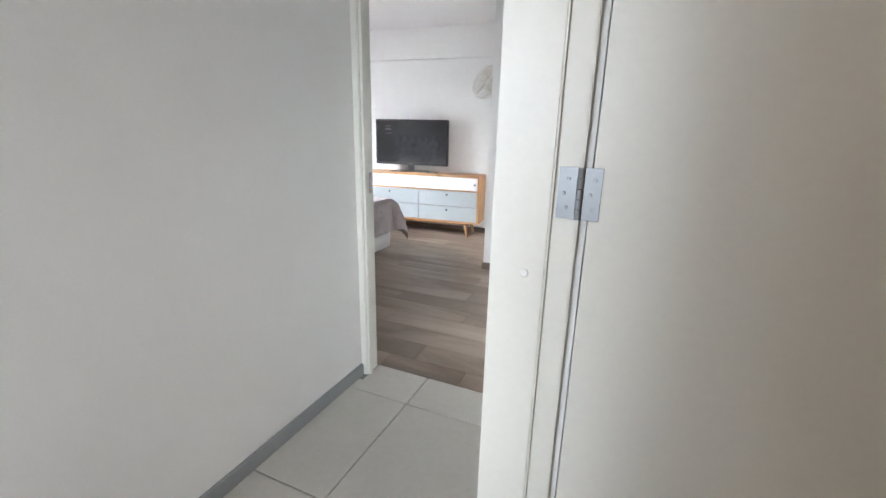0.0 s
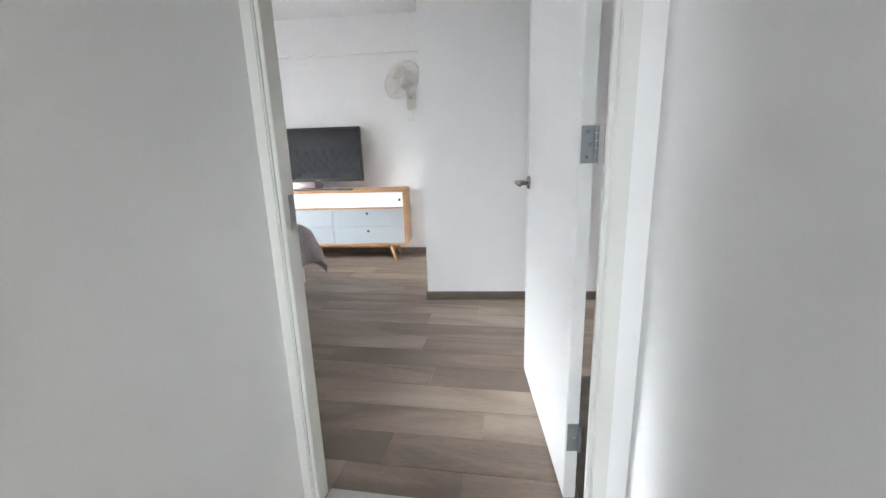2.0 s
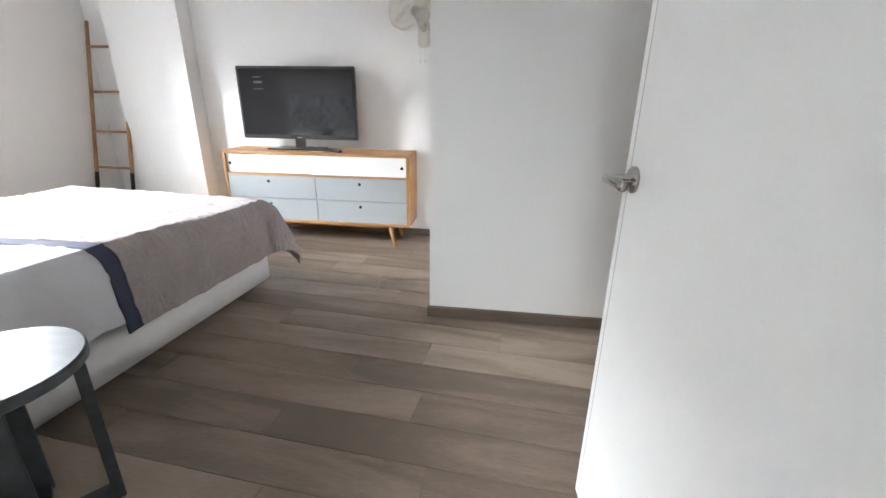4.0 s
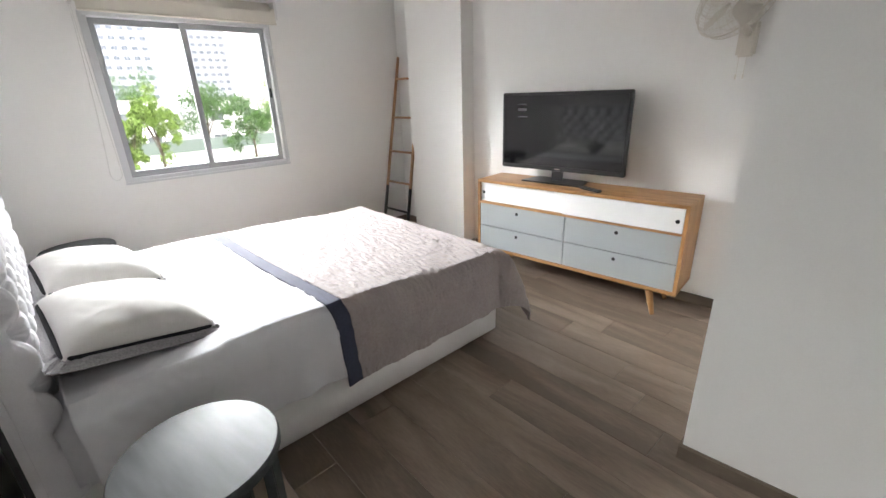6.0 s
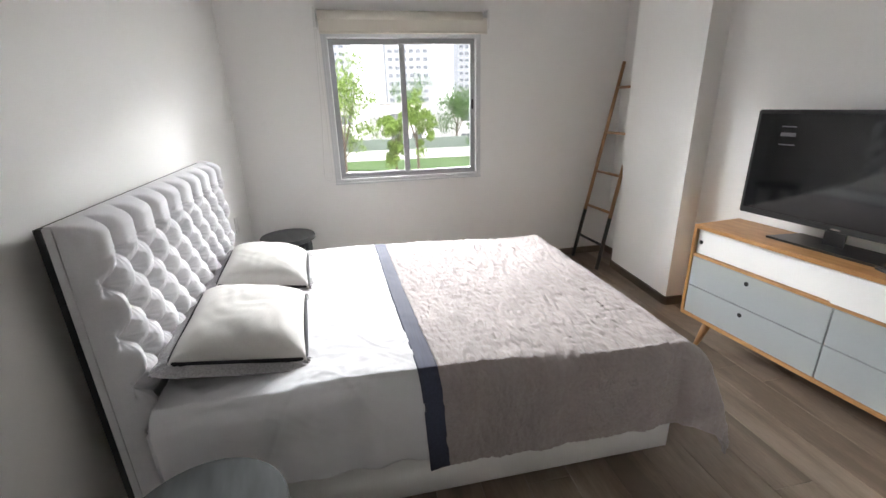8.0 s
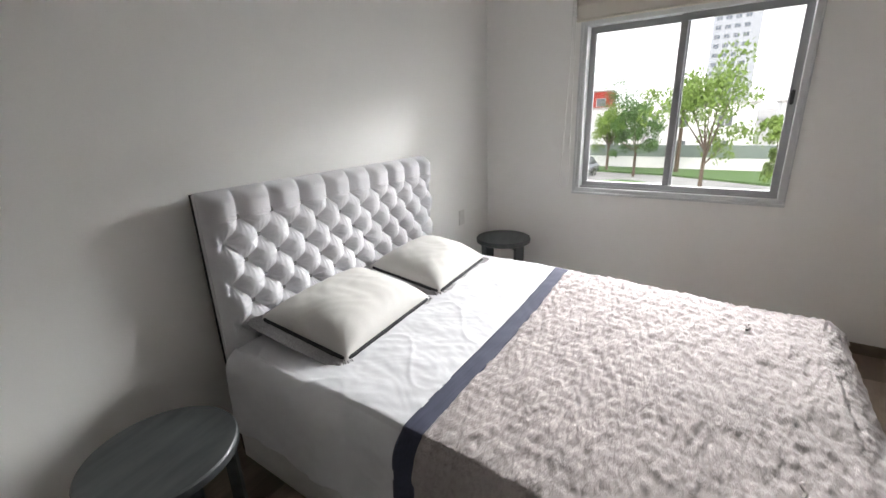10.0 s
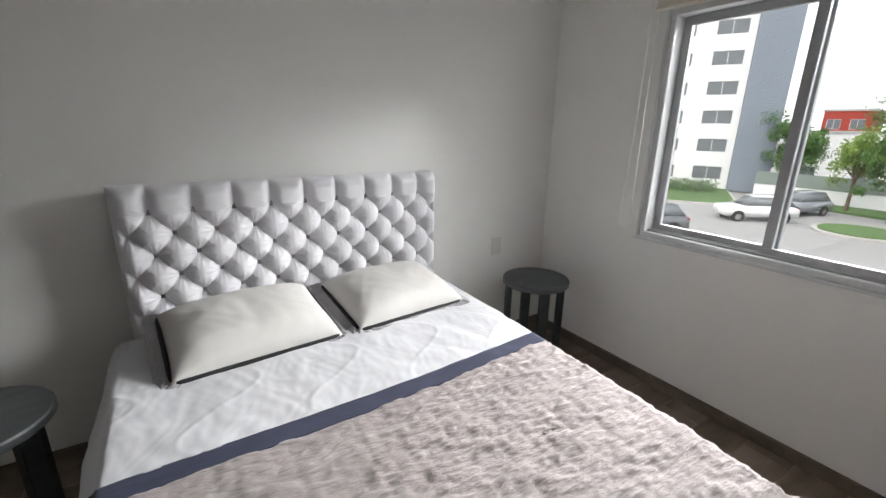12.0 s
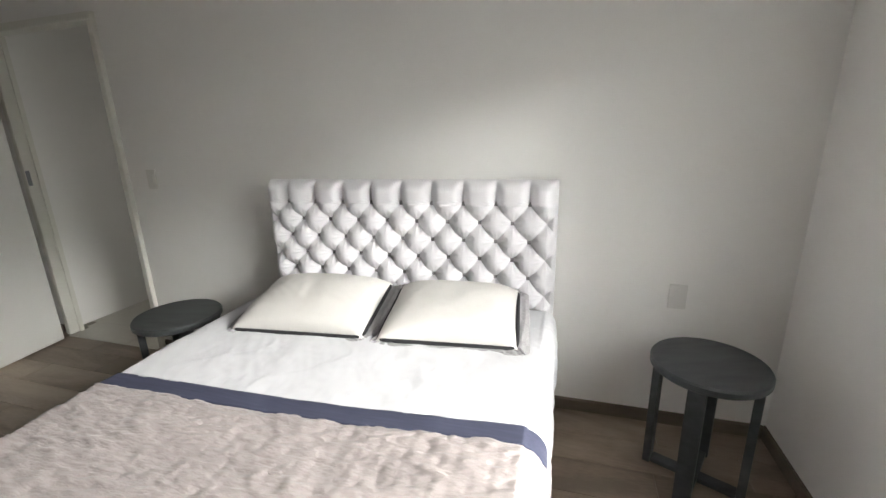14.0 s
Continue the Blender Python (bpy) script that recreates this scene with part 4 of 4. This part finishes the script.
def tree(x, y, h, spread, seedn, material, label="green leafy street tree with an uneven crown"):
    rnd = random.Random(seedn)
    t = thing("tree", pose(x, y, GZ + 0.1), label, "tree", "street trees")
    bm = B()
    rod(bm, (0, 0, -0.1), (0.05, 0.03, h * 0.45), 0.14, 0.09, 10)
    tips = []
    for i in range(7):
        a = i * 0.9 + rnd.uniform(-0.3, 0.3)
        tip = Vector((math.cos(a) * spread * rnd.uniform(0.3, 0.75), math.sin(a) * spread * rnd.uniform(0.3, 0.75), h * rnd.uniform(0.45, 0.95)))
        rod(bm, (0.05, 0.03, h * rnd.uniform(0.3, 0.45)), tip, 0.06, 0.015, 7)
        tips.append(tip)
    part("trunk", bm, BARK, t)
    bm = B()
    for tip in tips:
        for _ in range(5):
            leaf_cluster(bm, tip + Vector((rnd.gauss(0, spread * 0.28), rnd.gauss(0, spread * 0.28), rnd.gauss(0, h * 0.09))), spread * rnd.uniform(0.2, 0.42), 110, 0.13, rnd)
    part("crown", bm, material, t, "crown of many small leaves")
    return t


def palm(x, y, h, seedn):
    rnd = random.Random(seedn)
    t = thing("palm_tree", pose(x, y, GZ + 0.1), "tall palm tree with drooping fronds", "tree", "street trees")
    bm = B()
    rod(bm, (0, 0, -0.1), (0.1, 0, h), 0.2, 0.13, 10)
    part("trunk", bm, BARK, t)
    bm = B()
    for k in range(16):
        a, lift = k * 0.82, rnd.uniform(0.2, 1.1)
        prev = None
        for i in range(9):
            f = i / 8
            c = Vector((0.1 + math.cos(a) * 2.2 * f, math.sin(a) * 2.2 * f, h + lift * 1.2 * f - 2.0 * f * f))
            w = 0.3 * math.sin(math.pi * min(1, f + 0.12)) + 0.02
            n = Vector((-math.sin(a), math.cos(a), 0)) * w
            row = (bm.verts.new(c - n - Vector((0, 0, w * 0.5))), bm.verts.new(c), bm.verts.new(c + n - Vector((0, 0, w * 0.5))))
            if prev and i % 1 == 0:
                bm.faces.new((prev[0], prev[1], row[1], row[0]))
                bm.faces.new((prev[1], prev[2], row[2], row[1]))
            prev = row
    part("fronds", bm, LEAF, t, "drooping green fronds")


def hedge(x0, y0, x1, y1, h, w, seedn):
    rnd = random.Random(seedn)
    bm = B()
    a, b = Vector((x0, y0, 0)), Vector((x1, y1, 0))
    n = int((b - a).length / 0.35)
    for i in range(n + 1):
        leaf_cluster(bm, a.lerp(b, i / n) + Vector((0, 0, GZ + 0.15 + h * 0.5)), max(h * 0.6, w), 150, 0.1, rnd)
    tagged(part("hedge", bm, LEAF), "clipped green hedge along the lawn", "hedge", kind="stuff")


def car(m, paint, label, estate=True):
    c = thing("car", m, label, "car", "parked cars")
    L, W = 4.5, 1.8
    prof = [(-2.25, 0.35), (-2.25, 0.75), (-2.15, 0.95), (-1.0, 1.05), (1.9, 1.05), (2.22, 0.9), (2.25, 0.35)]
    roof = [(-1.15, 1.03), (-0.4, 1.6), (1.55, 1.62), (2.12, 1.03)]
    for nm, pf, hw, mtl in (("body", prof, W / 2, paint), ("cabin", roof, W / 2 - 0.12, DGLASS), ("roof_panel", [(-0.46, 1.57), (-0.3, 1.66), (1.5, 1.68), (1.68, 1.58)], W / 2 - 0.16, paint)):
        bm = B()
        l = [bm.verts.new((x, -hw, z)) for x, z in pf]
        r = [bm.verts.new((x, hw * (1 if z < 1.2 else 1), z)) for x, z in pf]
        for vv in l + r:
            if vv.co.z > 1.2:
                vv.co.y *= 0.86
        bm.faces.new(l)
        bm.faces.new(r[::-1])
        for i in range(len(pf)):
            j = (i + 1) % len(pf)
            bm.faces.new((l[i], r[i], r[j], l[j]))
        bmesh.ops.bevel(bm, geom=list(bm.edges), offset=0.05, segments=2, affect="EDGES")
        part(nm, bm, mtl, c, "", True)
    for x in (-1.4, 1.35):
        for y in (-0.82, 0.82):
            bm = B()
            rod(bm, (x, y - 0.09, 0.32), (x, y * 1.105, 0.32), 0.32, seg=24)
            wl = part("wheel", bm, RUBBER, c, "black tyre")
            bm = B()
            rod(bm, (x, y - 0.108, 0.32), (x, y * 1.12, 0.32), 0.19, seg=20)
            part("rim", bm, STEEL, wl)
            # Black disc on the uncut body stands for the shade in the arch.
            bm = B()
            rod(bm, (x, y * 1.05, 0.34), (x, y * 1.099, 0.34), 0.4, seg=24)
            part("wheel_arch_shade", bm, RUBBER, c)
    for y in (-0.65, 0.65):
        bm = B()
        box(bm, -2.27, y - 0.18, 0.72, -2.2, y + 0.18, 0.86, bevel=0.02)
        part("headlight", bm, LAMPCLR, c)
        bm = B()
        box(bm, 2.2, y - 0.16, 0.78, 2.27, y + 0.16, 0.95, bevel=0.02)
        part("tail_light", bm, LAMPRED, c, "red tail light")


def polar(dist, deg):
    """A place out of the window: degrees to the left of straight out, seen from the middle of the room."""
    a = radians(180 + deg)
    return 1.8 + dist * math.cos(a), 1.8 + dist * math.sin(a)


# white apartment block, obliquely out to the left
building("apartment_building", pose(-37.1, -32.1, GZ + 0.1, 0, 0, 120), 18.0, 14, 7, 2.7, (1.8, 4.4, 7.0, 9.6, 13.1),
         "white apartment building with rows of windows", FACADE, lambda c: 2.6 if c > 12 else 1.1, 1.3, stripe=(15.0, 18.2))
lawn("lawn_apartments", [(-37.2, -32.2), (-27.0, -26.3), (-34.8, -13.4), (-44.6, -19.0)], "green lawn before the apartment block")
curb([(-27.0, -26.3), (-34.8, -13.4), (-44.6, -19.0)])
hedge(-33.4, -30.4, -40.6, -18.6, 1.2, 0.55, 3)
tree(-32.2, -22.4, 4.4, 1.5, 11, LEAF)
car(pose(-30.4, -10.6, GZ, 0, 0, 140), CARW, "white hatchback parked at the kerb")
car(pose(-35.6, -10.0, GZ, 0, 0, 165), CARG, "silver hatchback parked behind the white one")
car(pose(-20.5, -12.2, GZ, 0, 0, 150), CARK, "graphite estate car parked near the lawn")
lawn("lawn_far", [(-42.6, -15), (-39.8, -13), (-38.4, -3), (-35, 4), (-34, 34), (-42.4, 34)], "green verge by the boundary wall")
bm = B()
prism(bm, [(2.3 * math.cos(a) - 31.5, 2.3 * math.sin(a) - 5.4) for a in np.linspace(0, 2 * math.pi, 33)[:-1]], GZ - 0.02, GZ + 0.15)
structure("traffic_island_kerb", bm, CONC, "pale round kerb of the traffic island", "kerb")
bm = B()
prism(bm, [(2.0 * math.cos(a) - 31.5, 2.0 * math.sin(a) - 5.4) for a in np.linspace(0, 2 * math.pi, 33)[:-1]], GZ, GZ + 0.22)
structure("traffic_island", bm, GRASS, "round planted traffic island", "traffic island")
bm = B()
prism(bm, [(-43.3, -16), (-43, -16), (-42.7, 34), (-43, 34)], GZ - 0.1, GZ + 1.2)
structure("garden_wall", bm, FACADE, "pale boundary wall across the street", "wall")
# Grey-green band along the top of the pale wall.
bm = B()
prism(bm, [(-43.25, -16), (-42.95, -16), (-42.65, 34), (-42.95, 34)], GZ + 1.2, GZ + 2.3)
structure("boundary_band", bm, WALLGREY, "grey-green upper band of the boundary wall", "fence")
for x, y, w, h, rz in ((-52, -6, 9, 2, 92), (-54, 5, 6, 2, 90), (-50, 13, 8, 2, 88), (-55, 24, 9, 2, 84), (-58, -20, 11, 2, 98)):
    building("house", pose(x, y, GZ, 0, 0, rz), w, 8, h, 2.6, (w * 0.25, w * 0.7), "white rendered house across the street", FACADE, lambda c: 1.4, 1.2)
building("shop_building", pose(-74, -22, GZ, 0, 0, 97), 5, 9, 3, 2.7, (1.2, 3.6), "red rendered building beyond the trees", FACRED, lambda c: 1.5, 1.3)
for x, y, w, n, rz in ((-200, -12, 15, 26, 90), (-190, 17, 20, 27, 88), (-230, 58, 16, 22, 84), (-205, 84, 18, 24, 80)):
    building("tower_block", pose(x, y, GZ, 0, 0, rz), w, 20, n, 3.2, tuple(1.8 + 3.0 * i for i in range(int((w - 1) / 3.0))), "distant pale high-rise tower with rows of windows", TOWER, lambda c: 2.0, 1.6, glass=HAZEGL)
for i, (x, y, h, s, mtl) in enumerate(((-26, 0.2, 7.1, 2.7, LEAF2), (-35, 6.5, 5.4, 1.5, LEAF2), (-30, 4.0, 4.6, 1.2, LEAF2), (-36.5, 14, 5.5, 2.0, LEAF), (-46.0, -14.0, 6.0, 2.2, LEAF), (-40, -8.5, 5.5, 1.9, LEAF2),
                                       (-37, -5.5, 5.4, 1.9, LEAF), (-47, 13, 7.0, 3.0, LEAF), (-48, 22, 7.0, 3.0, LEAF2), (-62, -12, 8.5, 3.5, LEAF), (-66, 10, 9, 3.5, LEAF), (-46, -15, 6.5, 2.5, LEAF), (-64, 36, 9, 4, LEAF))):
    tree(x, y, h, s, 30 + i, mtl)
palm(-40, -2.5, 6.0, 5)

# ---- floor pieces ----
rnd = random.Random(5)
PWID, PLEN = 0.185, 1.2
PHASE = {8: 3.66, 6: 3.71, 5: 3.2}
SILL = 0.042


def plank(x0, x1, y0, y1):
    if x1 - x0 < 0.02:
        return
    bm = B()
    box(bm, 0, 0, -0.0118, x1 - x0 - 0.0018, y1 - y0 - 0.0018, -rnd.uniform(0, 0.0004))
    bmesh.ops.bevel(bm, geom=[e for e in bm.edges if all(v.co.z > -0.005 for v in e.verts)], offset=0.0013, segments=1, affect="EDGES")
    part("plank", bm, PLANK, floor_room).location = (x0 + 0.0009, y0 + 0.0009, 0)


row, y = 0, 0.0
while y < 3.42:
    y1 = 0.177 + PWID * row
    x = PHASE[row] - 4 * PLEN if row in PHASE else -rnd.uniform(0.1, 1.1)
    while x < 5.0:
        a, b = max(x, 0.0), min(x + PLEN, 5.0)
        if row == 0:
            plank(a, min(b, DOOR_L), y, y1)
            plank(max(a, DOOR_L), min(b, DOOR_R), SILL, y1)
            plank(max(a, DOOR_R), b, y, y1)
        else:
            plank(a, b, y, y1)
        x += PLEN
    y, row = y1, row + 1
bm = B()
box(bm, 0, 0, -0.0078, 0.5965, 0.5965, 0.0)
bmesh.ops.bevel(bm, geom=[e for e in bm.edges if all(v.co.z > -0.005 for v in e.verts)], offset=0.0012, segments=1, affect="EDGES")
tile_me = mesh_of("tile", bm, TILE)
for i in range(-1, 5):
    for j in range(0, 7):
        x0, y0 = 3.915 + 0.6 * i, -0.2 - 0.6 * (j + 1)
        tl = new("tile", tile_me)
        tl.parent = floor_hall
        tl.location = (x0 + 0.0018, y0 + 0.0018, 0)
for i in range(-1, 1):
    bm = B()
    xa, xb = max(3.915 + 0.6 * i, HALL_W), min(4.515 + 0.6 * i, HALL_E0)
    box(bm, 0, 0, -0.0078, xb - xa - 0.0035, 0.078, 0.0)
    part("tile", bm, TILE, floor_hall).location = (xa + 0.0018, -0.1985, 0)
    xa, xb = max(xa, DOOR_L), min(xb, DOOR_R)
    bm = B()
    box(bm, 0, 0, -0.0078, xb - xa - 0.0035, SILL + 0.12 - 0.0015, 0.0)
    tl = part("tile", bm, TILE, floor_hall)
    tl.location = (xa + 0.0018, -0.1205, 0)
